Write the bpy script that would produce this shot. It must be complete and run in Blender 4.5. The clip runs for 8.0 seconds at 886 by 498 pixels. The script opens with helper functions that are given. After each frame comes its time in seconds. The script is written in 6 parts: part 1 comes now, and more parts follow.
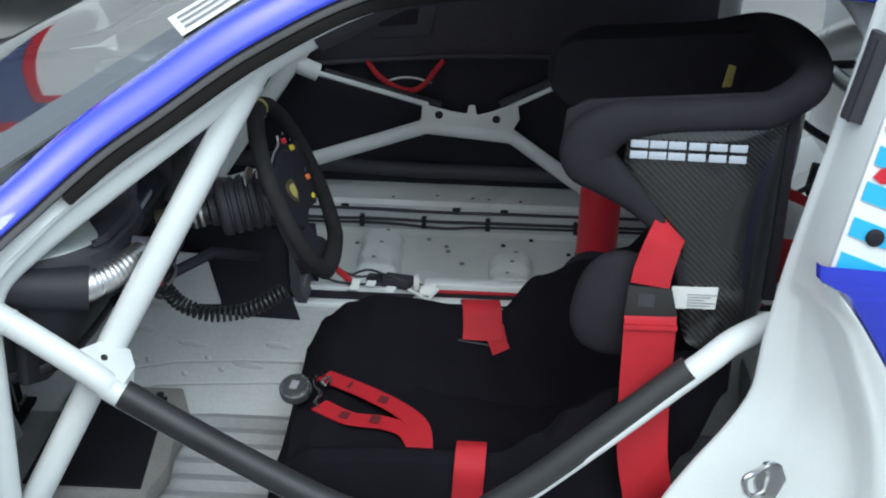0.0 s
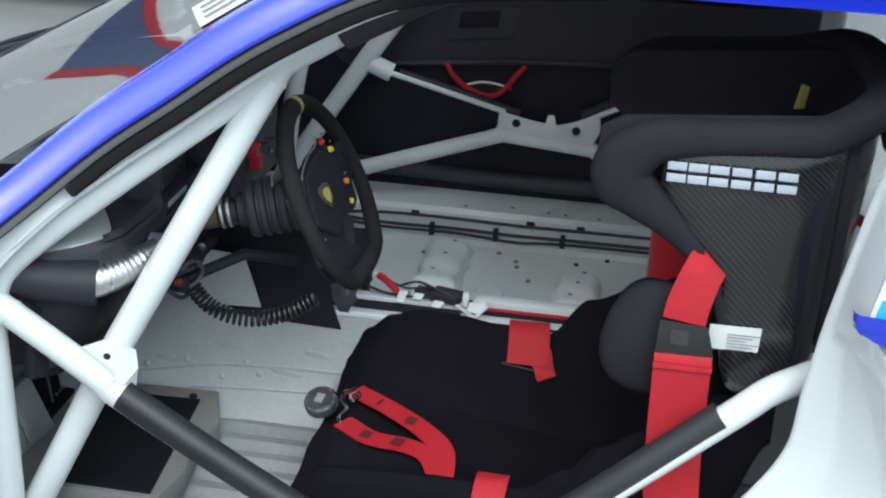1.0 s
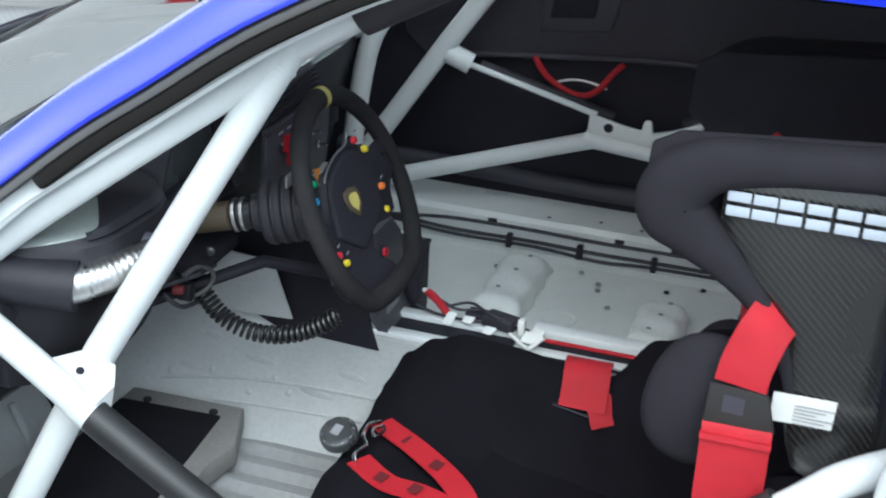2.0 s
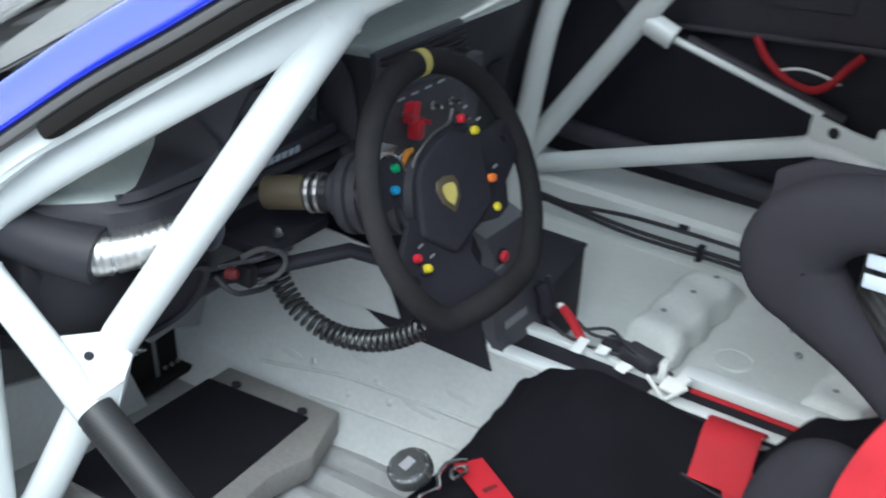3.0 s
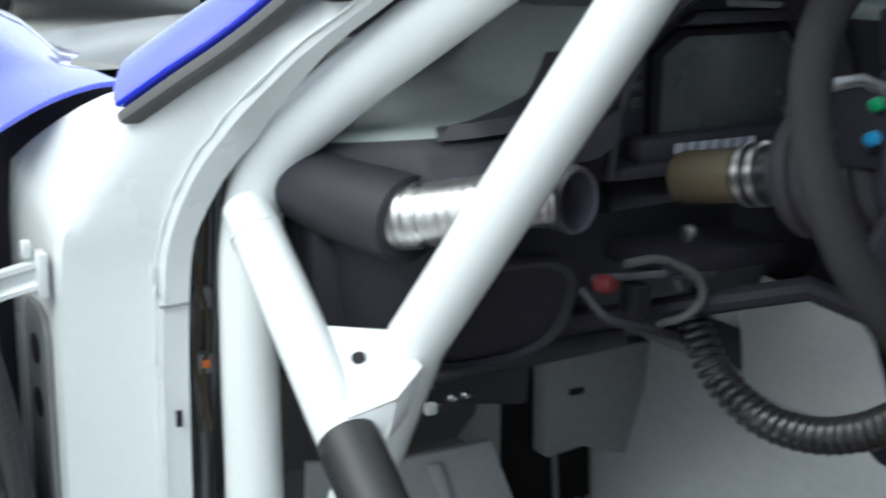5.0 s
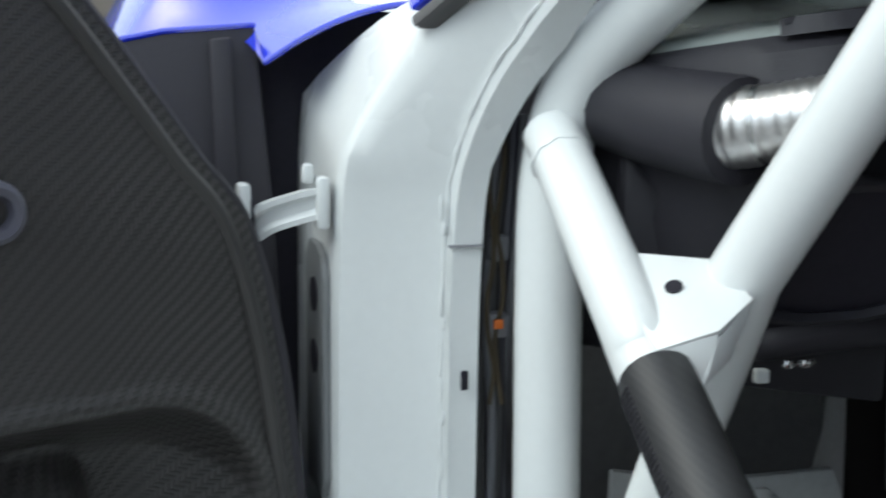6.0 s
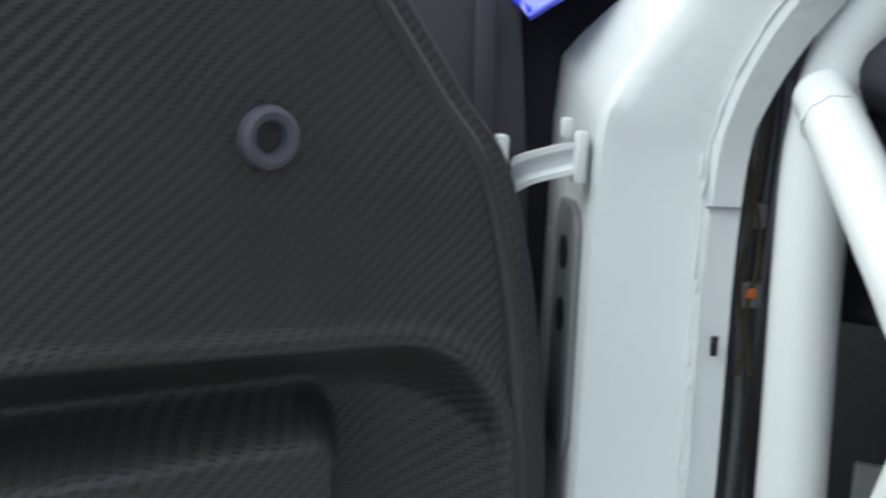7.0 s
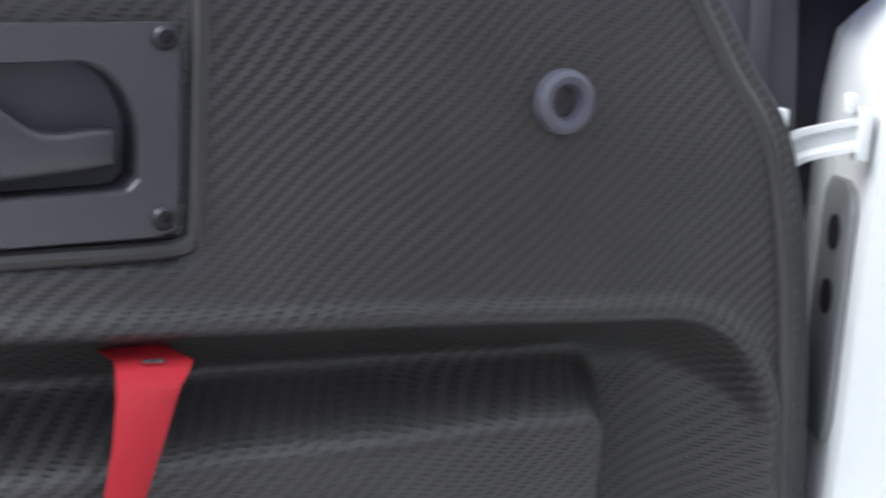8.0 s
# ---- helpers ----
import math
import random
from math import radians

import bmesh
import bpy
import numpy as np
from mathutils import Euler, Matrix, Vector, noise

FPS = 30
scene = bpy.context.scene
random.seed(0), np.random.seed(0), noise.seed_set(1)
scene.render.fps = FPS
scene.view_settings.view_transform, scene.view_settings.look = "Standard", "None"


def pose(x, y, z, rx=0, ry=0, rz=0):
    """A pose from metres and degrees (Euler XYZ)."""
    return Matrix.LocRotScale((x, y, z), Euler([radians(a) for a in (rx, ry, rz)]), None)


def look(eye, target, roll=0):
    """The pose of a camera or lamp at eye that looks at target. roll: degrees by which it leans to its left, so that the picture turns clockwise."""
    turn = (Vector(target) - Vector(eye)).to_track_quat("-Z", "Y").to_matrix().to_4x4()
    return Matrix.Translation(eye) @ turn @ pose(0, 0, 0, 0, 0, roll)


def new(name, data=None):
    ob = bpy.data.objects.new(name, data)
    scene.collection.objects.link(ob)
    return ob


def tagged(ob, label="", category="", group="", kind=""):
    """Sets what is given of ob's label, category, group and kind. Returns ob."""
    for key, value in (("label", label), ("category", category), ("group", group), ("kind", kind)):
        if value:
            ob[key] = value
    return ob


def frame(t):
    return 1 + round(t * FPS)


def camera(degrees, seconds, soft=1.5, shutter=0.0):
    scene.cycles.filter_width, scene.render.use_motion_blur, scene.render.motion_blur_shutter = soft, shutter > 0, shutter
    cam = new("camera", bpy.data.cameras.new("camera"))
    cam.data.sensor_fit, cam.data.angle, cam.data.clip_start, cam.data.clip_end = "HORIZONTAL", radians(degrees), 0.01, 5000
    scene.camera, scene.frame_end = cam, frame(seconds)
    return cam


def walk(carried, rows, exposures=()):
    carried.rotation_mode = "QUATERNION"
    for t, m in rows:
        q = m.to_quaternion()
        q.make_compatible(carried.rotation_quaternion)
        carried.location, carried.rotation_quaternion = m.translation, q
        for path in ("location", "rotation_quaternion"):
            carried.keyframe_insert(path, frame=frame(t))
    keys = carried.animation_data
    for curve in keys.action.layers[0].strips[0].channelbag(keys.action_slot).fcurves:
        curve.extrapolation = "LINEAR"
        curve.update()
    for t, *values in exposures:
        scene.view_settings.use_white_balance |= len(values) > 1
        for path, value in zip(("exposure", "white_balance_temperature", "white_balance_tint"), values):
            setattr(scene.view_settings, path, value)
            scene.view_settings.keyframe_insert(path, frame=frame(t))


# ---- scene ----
# camera and walk
cam = camera(36.23, 8.0, soft=2.0, shutter=0.5)
walk(cam, [
    (0.0, look((0.610, -1.869, 1.723), (0.589, -0.768, 1.246), 2.02)),
    (0.5, look((0.670, -1.813, 1.722), (0.606, -0.716, 1.240), 3.03)),
    (1.0, look((0.841, -1.695, 1.689), (0.670, -0.608, 1.210), 2.53)),
    (1.2, look((0.903, -1.629, 1.670), (0.689, -0.548, 1.194), 1.90)),
    (2.3, look((1.016, -1.185, 1.596), (0.643, -0.167, 1.083), 3.62)),
    (2.5, look((1.047, -1.082, 1.581), (0.623, -0.090, 1.056), 3.64)),
    (3.0, look((1.109, -0.821, 1.518), (0.542, 0.086, 0.973), 3.77)),
    (3.5, look((1.147, -0.550, 1.476), (0.430, 0.224, 0.903), 3.32)),
    (4.0, look((1.104, -0.369, 1.377), (0.274, 0.299, 0.825), 3.06)),
    (4.2, look((1.069, -0.339, 1.319), (0.206, 0.309, 0.794), 2.83)),
    (5.3, look((0.875, -0.283, 0.880), (-0.182, 0.239, 0.655), -0.50)),
    (5.5, look((0.843, -0.245, 0.834), (-0.252, 0.204, 0.635), -0.67)),
    (6.0, look((0.809, -0.240, 0.787), (-0.332, 0.083, 0.598), 0.37)),
    (6.5, look((0.797, -0.261, 0.751), (-0.366, -0.021, 0.577), 1.78)),
    (7.0, look((0.807, -0.273, 0.724), (-0.373, -0.132, 0.559), 2.50)),
    (7.5, look((0.812, -0.314, 0.702), (-0.374, -0.235, 0.542), 3.21)),
    (8.0, look((0.789, -0.379, 0.711), (-0.395, -0.353, 0.517), 4.27)),
], exposures=[(0.0, 0.57, 5770, -2), (1.0, 0.75, 5770, -2), (2.5, 1.23, 5740, -1), (4.2, 1.36, 5980, -1), (5.5, 0.85, 6050, -1), (6.5, 0.62, 6060, -1), (7.5, 1.09, 6120, 2), (8.0, 1.54, 6180, 8)])
# end of walk

# ---------------------------------------------------------------- world and light
world = bpy.data.worlds.new("overcast_sky")
scene.world = world
world.use_nodes = True
wn = world.node_tree.nodes
sky = wn.new("ShaderNodeTexSky")
sky.sky_type = 'NISHITA'
sky.sun_disc = False
sky.sun_elevation = radians(50)
sky.sun_rotation = radians(200)
sky.air_density, sky.dust_density, sky.ozone_density = 1.0, 4.0, 1.0
wn["Background"].inputs["Strength"].default_value = 0.15
veil = wn.new("ShaderNodeMixRGB")
veil.inputs[0].default_value = 0.6
veil.inputs[2].default_value = (5.42, 5.42, 5.66, 1)
world.node_tree.links.new(sky.outputs[0], veil.inputs[1])
world.node_tree.links.new(veil.outputs[0], wn["Background"].inputs["Color"])

sun = new("sun", bpy.data.lights.new("sun", 'SUN'))
sun.data.energy = 1.3
sun.data.angle = radians(40)
sun.data.color = (1.0, 0.985, 0.96)
sun.matrix_world = look((1.5, -2.4, 3.8), (0.2, 0.4, 0.5))


# ---------------------------------------------------------------- materials
def material(name, color, rough=0.5, metal=0.0, vary=0.06, scale=30.0, bump=0.0, bump_scale=200.0, coat=0.0, stain=0.0, spec=0.5):
    """A surface with fine grain, broad variation, and fine relief."""
    m = bpy.data.materials.new(name)
    m.use_nodes = True
    nt = m.node_tree
    n, l = nt.nodes, nt.links
    b = n["Principled BSDF"]
    b.inputs["Roughness"].default_value = rough
    b.inputs["Metallic"].default_value = metal
    b.inputs["Specular IOR Level"].default_value = spec
    b.inputs["Coat Weight"].default_value = coat
    b.inputs["Coat Roughness"].default_value = 0.06
    b.inputs["Coat IOR"].default_value = 1.75 if coat == 1.0 else 1.5
    tc = n.new("ShaderNodeTexCoord")
    fine, broad = n.new("ShaderNodeTexNoise"), n.new("ShaderNodeTexNoise")
    fine.inputs["Scale"].default_value, fine.inputs["Detail"].default_value = scale * 8, 4
    broad.inputs["Scale"].default_value, broad.inputs["Detail"].default_value = scale / 4, 5
    for t in (fine, broad):
        l.new(tc.outputs["Object"], t.inputs["Vector"])
    add = n.new("ShaderNodeMath")
    add.operation = 'MULTIPLY_ADD'
    l.new(fine.outputs[0], add.inputs[0])
    add.inputs[1].default_value = 0.4
    l.new(broad.outputs[0], add.inputs[2])
    ramp = n.new("ShaderNodeValToRGB")
    lo, hi = ramp.color_ramp.elements
    lo.position, hi.position = 0.35, 1.05
    lo.color = tuple(max(0, c * (1 - vary * 2 - stain)) for c in color) + (1,)
    hi.color = tuple(min(1, c * (1 + vary)) for c in color) + (1,)
    l.new(add.outputs[0], ramp.inputs[0])
    l.new(ramp.outputs[0], b.inputs["Base Color"])
    rr = n.new("ShaderNodeMapRange")
    rr.inputs["To Min"].default_value = max(0.02, rough - 0.08)
    rr.inputs["To Max"].default_value = min(1, rough + 0.1)
    l.new(broad.outputs[0], rr.inputs["Value"])
    l.new(rr.outputs[0], b.inputs["Roughness"])
    if bump:
        grain = n.new("ShaderNodeTexNoise")
        grain.inputs["Scale"].default_value, grain.inputs["Detail"].default_value = bump_scale, 3
        l.new(tc.outputs["Object"], grain.inputs["Vector"])
        bp = n.new("ShaderNodeBump")
        bp.inputs["Strength"].default_value, bp.inputs["Distance"].default_value = bump, 0.002
        l.new(grain.outputs[0], bp.inputs["Height"])
        l.new(bp.outputs[0], b.inputs["Normal"])
    return m


def weave(name, dark, light, pitch, rough, turn=(0, 0, 0), bump=0.25, coat=0.0, flat=False, floats_share=0.25):
    """Twill cloth under resin: slanting rows of short floats."""
    m = bpy.data.materials.new(name)
    m.use_nodes = True
    nt = m.node_tree
    n, l = nt.nodes, nt.links
    b = n["Principled BSDF"]
    b.inputs["Roughness"].default_value = rough
    b.inputs["Coat Weight"].default_value = coat
    b.inputs["Coat Roughness"].default_value = 0.12
    tc, mp = n.new("ShaderNodeTexCoord"), n.new("ShaderNodeMapping")
    mp.inputs["Rotation"].default_value = [radians(a) for a in turn]
    l.new(tc.outputs["UV" if flat else "Object"], mp.inputs["Vector"])
    rows, floats, soft = n.new("ShaderNodeTexWave"), n.new("ShaderNodeTexWave"), n.new("ShaderNodeTexNoise")
    rows.bands_direction, floats.bands_direction = 'DIAGONAL', 'X'
    rows.wave_profile = floats.wave_profile = 'SIN'
    rows.inputs["Scale"].default_value = 0.314 / pitch * 0.6
    floats.inputs["Scale"].default_value = 0.314 / pitch * 1.2
    for w in (rows, floats):
        w.inputs["Distortion"].default_value = 1.1 if flat else 0.4
        w.inputs["Detail Scale"].default_value = 0.12 if flat else 1.0
        w.inputs["Detail"].default_value = 1
        l.new(mp.outputs[0], w.inputs["Vector"])
    soft.inputs["Scale"].default_value = 9
    l.new(tc.outputs["Object"], soft.inputs["Vector"])
    mix = n.new("ShaderNodeMath")
    mix.operation = 'MULTIPLY_ADD'
    l.new(floats.outputs[1], mix.inputs[0])
    mix.inputs[1].default_value = floats_share
    l.new(rows.outputs[1], mix.inputs[2])
    ramp = n.new("ShaderNodeValToRGB")
    lo, hi = ramp.color_ramp.elements
    lo.position, hi.position = 0.15, 0.85 + floats_share
    lo.color, hi.color = dark + (1,), light + (1,)
    l.new(mix.outputs[0], ramp.inputs[0])
    mul = n.new("ShaderNodeMixRGB")
    mul.blend_type = 'MULTIPLY'
    mul.inputs[0].default_value = 0.5
    l.new(ramp.outputs[0], mul.inputs[1])
    l.new(soft.outputs[0], mul.inputs[2])
    l.new(mul.outputs[0], b.inputs["Base Color"])
    if flat:
        # the cloth shows more in some areas than in others
        patch, rng, fade = n.new("ShaderNodeTexNoise"), n.new("ShaderNodeMapRange"), n.new("ShaderNodeMixRGB")
        patch.inputs["Scale"].default_value, patch.inputs["Detail"].default_value = 5.5, 2
        l.new(tc.outputs["Object"], patch.inputs["Vector"])
        rng.inputs["From Min"].default_value, rng.inputs["From Max"].default_value = 0.35, 0.65
        rng.inputs["To Min"].default_value, rng.inputs["To Max"].default_value = 0.25, 1.0
        l.new(patch.outputs[0], rng.inputs["Value"])
        l.new(rng.outputs[0], fade.inputs[0])
        fade.inputs[1].default_value = tuple((p + q) * 0.5 for p, q in zip(dark, light)) + (1,)
        l.new(ramp.outputs[0], fade.inputs[2])
        l.new(fade.outputs[0], mul.inputs[1])
    bp = n.new("ShaderNodeBump")
    bp.inputs["Strength"].default_value, bp.inputs["Distance"].default_value = bump, 0.0008
    l.new(mix.outputs[0], bp.inputs["Height"])
    l.new(bp.outputs[0], b.inputs["Normal"])
    return m


def twill(name, dark, light, pitch, rough, bump=0.5):
    """Woven 2/2 twill cloth on a flat layout, thread by thread."""
    m = bpy.data.materials.new(name)
    m.use_nodes = True
    n, l = m.node_tree.nodes, m.node_tree.links
    b = n["Principled BSDF"]
    b.inputs["Roughness"].default_value = rough

    def op(kind, x, y=None):
        k = n.new("ShaderNodeMath")
        k.operation = kind
        for s, v in zip(k.inputs, (x, y)):
            if isinstance(v, (int, float)):
                s.default_value = v
            elif v is not None:
                l.new(v, s)
        return k.outputs[0]

    tc, wob, sep = n.new("ShaderNodeTexCoord"), n.new("ShaderNodeTexNoise"), n.new("ShaderNodeSeparateXYZ")
    wob.inputs["Scale"].default_value, wob.inputs["Detail"].default_value = 7, 1
    l.new(tc.outputs["UV"], wob.inputs["Vector"])
    l.new(tc.outputs["UV"], sep.inputs[0])
    drift = op('MULTIPLY', op('SUBTRACT', wob.outputs[0], 0.5), 0.05)
    u = op('DIVIDE', op('ADD', sep.outputs[0], op('MULTIPLY', sep.outputs[1], 0.10)), pitch)
    v = op('DIVIDE', op('ADD', sep.outputs[1], drift), pitch)
    over = op('LESS_THAN', op('FLOORED_MODULO', op('ADD', op('FLOOR', u), op('FLOOR', v)), 4), 2)
    ru = op('ABSOLUTE', op('SUBTRACT', op('FRACT', u), 0.5))
    rv = op('ABSOLUTE', op('SUBTRACT', op('FRACT', v), 0.5))
    hu = op('SUBTRACT', 1.0, op('MULTIPLY', op('MULTIPLY', ru, ru), 4))
    hv = op('SUBTRACT', 1.0, op('MULTIPLY', op('MULTIPLY', rv, rv), 4))
    height = op('ADD', op('MULTIPLY', over, hu), op('MULTIPLY', op('SUBTRACT', 1.0, over), hv))
    # sheen put into the tone: warp lighter than weft, thread crowns lightest
    tone = op('ADD', op('MULTIPLY', over, 0.6), op('MULTIPLY', height, 0.4))
    # the cloth shows more in some areas than in others
    patch, rng, fade, broad, mul = n.new("ShaderNodeTexNoise"), n.new("ShaderNodeMapRange"), n.new("ShaderNodeMixRGB"), n.new("ShaderNodeTexNoise"), n.new("ShaderNodeMixRGB")
    patch.inputs["Scale"].default_value, patch.inputs["Detail"].default_value = 5.5, 2
    l.new(tc.outputs["Object"], patch.inputs["Vector"])
    rng.inputs["From Min"].default_value, rng.inputs["From Max"].default_value = 0.35, 0.65
    rng.inputs["To Min"].default_value, rng.inputs["To Max"].default_value = 0.35, 1.0
    l.new(patch.outputs[0], rng.inputs["Value"])
    ramp = n.new("ShaderNodeValToRGB")
    ramp.color_ramp.elements[0].color, ramp.color_ramp.elements[1].color = dark + (1,), light + (1,)
    l.new(tone, ramp.inputs[0])
    l.new(rng.outputs[0], fade.inputs[0])
    fade.inputs[1].default_value = tuple((p + q) * 0.5 for p, q in zip(dark, light)) + (1,)
    l.new(ramp.outputs[0], fade.inputs[2])
    broad.inputs["Scale"].default_value, broad.inputs["Detail"].default_value = 14, 5
    l.new(tc.outputs["Object"], broad.inputs["Vector"])
    mul.blend_type = 'MULTIPLY'
    mul.inputs[0].default_value = 0.35
    l.new(fade.outputs[0], mul.inputs[1])
    l.new(broad.outputs[0], mul.inputs[2])
    l.new(mul.outputs[0], b.inputs["Base Color"])
    bp = n.new("ShaderNodeBump")
    bp.inputs["Strength"].default_value, bp.inputs["Distance"].default_value = bump, 0.0006
    l.new(height, bp.inputs["Height"])
    l.new(bp.outputs[0], b.inputs["Normal"])
    return m


def clear_glass(name, tint=(0.97, 0.985, 0.98), ior=2.3):
    """A thin clear pane with a mirror-like gloss that grows at slant angles."""
    m = bpy.data.materials.new(name)
    m.use_nodes = True
    n, l = m.node_tree.nodes, m.node_tree.links
    n.remove(n["Principled BSDF"])
    clear, gloss, fres, mix = n.new("ShaderNodeBsdfTransparent"), n.new("ShaderNodeBsdfGlossy"), n.new("ShaderNodeFresnel"), n.new("ShaderNodeMixShader")
    clear.inputs["Color"].default_value = tint + (1,)
    gloss.inputs["Roughness"].default_value = 0.03
    fres.inputs["IOR"].default_value = ior
    l.new(fres.outputs[0], mix.inputs[0])
    l.new(clear.outputs[0], mix.inputs[1])
    l.new(gloss.outputs[0], mix.inputs[2])
    l.new(mix.outputs[0], n["Material Output"].inputs["Surface"])
    return m


WHITE = material("white_body_paint", (0.70, 0.72, 0.72), 0.28, vary=0.03, scale=14, bump=0.05, bump_scale=90, coat=0.3)
CAGE = material("white_cage_paint", (0.73, 0.75, 0.75), 0.3, vary=0.025, scale=20, bump=0.04, bump_scale=150, coat=0.3)
# passenger-side copies of the tunnel's paint, colour paled for the daylight there
LITPAINT = material("lit_floor_paint", (0.78, 0.80, 0.78), 0.4, vary=0.06, scale=18, bump=0.12, bump_scale=60, stain=0.06)
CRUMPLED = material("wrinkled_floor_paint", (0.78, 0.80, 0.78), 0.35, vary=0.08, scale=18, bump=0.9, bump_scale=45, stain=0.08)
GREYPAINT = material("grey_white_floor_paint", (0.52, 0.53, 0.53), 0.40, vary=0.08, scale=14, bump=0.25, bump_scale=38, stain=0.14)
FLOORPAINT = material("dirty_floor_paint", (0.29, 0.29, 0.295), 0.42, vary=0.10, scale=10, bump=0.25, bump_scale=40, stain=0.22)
BONNET = weave("grey_carbon_bonnet", (0.035, 0.034, 0.036), (0.075, 0.073, 0.075), 0.006, 0.35, bump=0.2, coat=0.5)
DIRTYWOOD = material("dirty_grey_board", (0.25, 0.235, 0.225), 0.75, vary=0.15, scale=20, bump=0.4, bump_scale=150, stain=0.1)
BLUE = material("blue_car_paint", (0.012, 0.03, 0.62), 0.2, vary=0.03, scale=8, coat=1.0)
BLUE.node_tree.nodes["Principled BSDF"].inputs["Coat IOR"].default_value = 1.9
BLACKPL = material("black_grained_plastic", (0.052, 0.0494, 0.0627), 0.48, vary=0.15, scale=20, bump=0.3, bump_scale=900, spec=0.4)
DASHBLACK = material("black_dash_plastic", (0.0245, 0.0233, 0.0300), 0.5, vary=0.15, scale=20, bump=0.3, bump_scale=900, spec=0.4)
# pale base colour stands in for sky sheen on the black gloss
DASHTOP = material("glossy_dash_top_pale_sheen", (0.30, 0.328, 0.317), 0.24, vary=0.1, scale=12, spec=1.0, coat=0.6)
RUBBER = material("black_rubber", (0.03, 0.02755, 0.0352), 0.6, vary=0.1, scale=30, bump=0.1, bump_scale=300)
DARK = material("matt_black_paint", (0.0235, 0.02166, 0.0297), 0.65, vary=0.2, scale=20, bump=0.1, spec=0.2)
DOORCARD = material("charcoal_door_card", (0.060, 0.055, 0.068), 0.55, vary=0.15, scale=10, bump=0.2, bump_scale=500, spec=0.2)
CARDBLACK = material("black_door_card", (0.028, 0.02565, 0.0352), 0.6, vary=0.2, scale=10, bump=0.2, bump_scale=500, spec=0.12)
TRIMBLACK = material("black_foam_trim", (0.014, 0.0125, 0.012), 0.85, vary=0.15, scale=30, bump=0.3, bump_scale=800, spec=0.15)
MATBLACK = material("black_grip_mat", (0.013, 0.01188, 0.01595), 0.85, vary=0.2, scale=25, bump=0.6, bump_scale=700, spec=0.15)
SUEDE = material("black_suede", (0.026, 0.0245, 0.0265), 0.95, vary=0.25, scale=40, bump=0.5, bump_scale=1500, spec=0.15)
CLOTH = material("black_seat_fabric", (0.0095, 0.0086, 0.0118), 0.95, vary=0.15, scale=60, bump=0.4, bump_scale=1600, spec=0.08)
PADCLOTH = material("charcoal_seat_pad_fabric", (0.027, 0.0248, 0.0305), 0.95, vary=0.1, scale=60, bump=0.4, bump_scale=1600, spec=0.12)
CARBON = weave("dark_carbon_twill", (0.012, 0.0118, 0.0125), (0.034, 0.033, 0.0325), 0.0034, 0.25, coat=0.6, bump=0.10)
DOORCARBON = twill("matt_carbon_twill", (0.018, 0.0172, 0.0170), (0.076, 0.0715, 0.070), 0.0033, 0.38)
BEZEL = material("satin_dark_grey_plastic", (0.055, 0.055, 0.06), 0.34, vary=0.06, scale=30, bump=0.08, bump_scale=900)
SLEEVE = weave("grey_carbon_sleeve", (0.031, 0.031, 0.033), (0.037, 0.037, 0.039), 0.0024, 0.5, turn=(0, 40, 0), bump=0.1)
RED = material("red_webbing", (0.46, 0.008, 0.02), 0.6, vary=0.1, scale=80, bump=0.5, bump_scale=1400)
STRAPINK = material("dark_red_print", (0.11, 0.008, 0.012), 0.7)
BLACKWEB = material("black_webbing", (0.02, 0.018, 0.018), 0.7, vary=0.15, scale=80, bump=0.5, bump_scale=1400)
STEEL = material("polished_steel", (0.6, 0.6, 0.6), 0.2, metal=1.0, vary=0.08, scale=40)
ALLOY = material("dull_alloy_foil", (0.62, 0.61, 0.61), 0.34, metal=1.0, vary=0.12, scale=30, bump=0.25, bump_scale=60)
BRASS = material("tan_column_sleeve", (0.085, 0.066, 0.040), 0.5, vary=0.15, scale=40)
YELLOW = material("yellow_plastic", (0.75, 0.6, 0.03), 0.45, vary=0.1)
REDPL = material("red_plastic", (0.6, 0.02, 0.04), 0.35, vary=0.08)
GREENPL = material("green_plastic", (0.02, 0.3, 0.12), 0.35, vary=0.08)
BLUEPL = material("blue_plastic", (0.03, 0.25, 0.5), 0.35, vary=0.08)
AMBER = material("amber_plastic", (0.55, 0.22, 0.03), 0.4, vary=0.1)
ORANGE = material("orange_plastic", (0.75, 0.18, 0.03), 0.35, vary=0.08)
GLOSSBLACK = material("glossy_black_cable", (0.02, 0.02, 0.022), 0.28, vary=0.1)
LETTER = material("silver_white_lettering", (0.46, 0.50, 0.57), 0.45, vary=0.04)
PAPER = material("white_paper_label", (0.78, 0.78, 0.76), 0.5, vary=0.05)
INK = material("grey_print", (0.25, 0.25, 0.27), 0.6)
STRIPE = material("light_blue_vinyl", (0.06, 0.42, 0.72), 0.3, vary=0.03)
WHITEVINYL = material("white_vinyl", (0.8, 0.8, 0.8), 0.3, vary=0.02)
SEALGREY = material("dark_grey_seal", (0.080, 0.078, 0.080), 0.65, vary=0.08)
FRIT = material("grey_dot_print", (0.19, 0.19, 0.19), 0.6, vary=0.1, scale=60)
DARKMETAL = material("black_steel", (0.05, 0.05, 0.055), 0.35, metal=0.8)
GROMMET = material("dark_grey_rubber", (0.085, 0.08265, 0.1067), 0.36, vary=0.1)
GUNMETAL = material("worn_gunmetal", (0.16, 0.165, 0.17), 0.28, metal=0.7, vary=0.3, scale=60, bump=0.1, bump_scale=300)
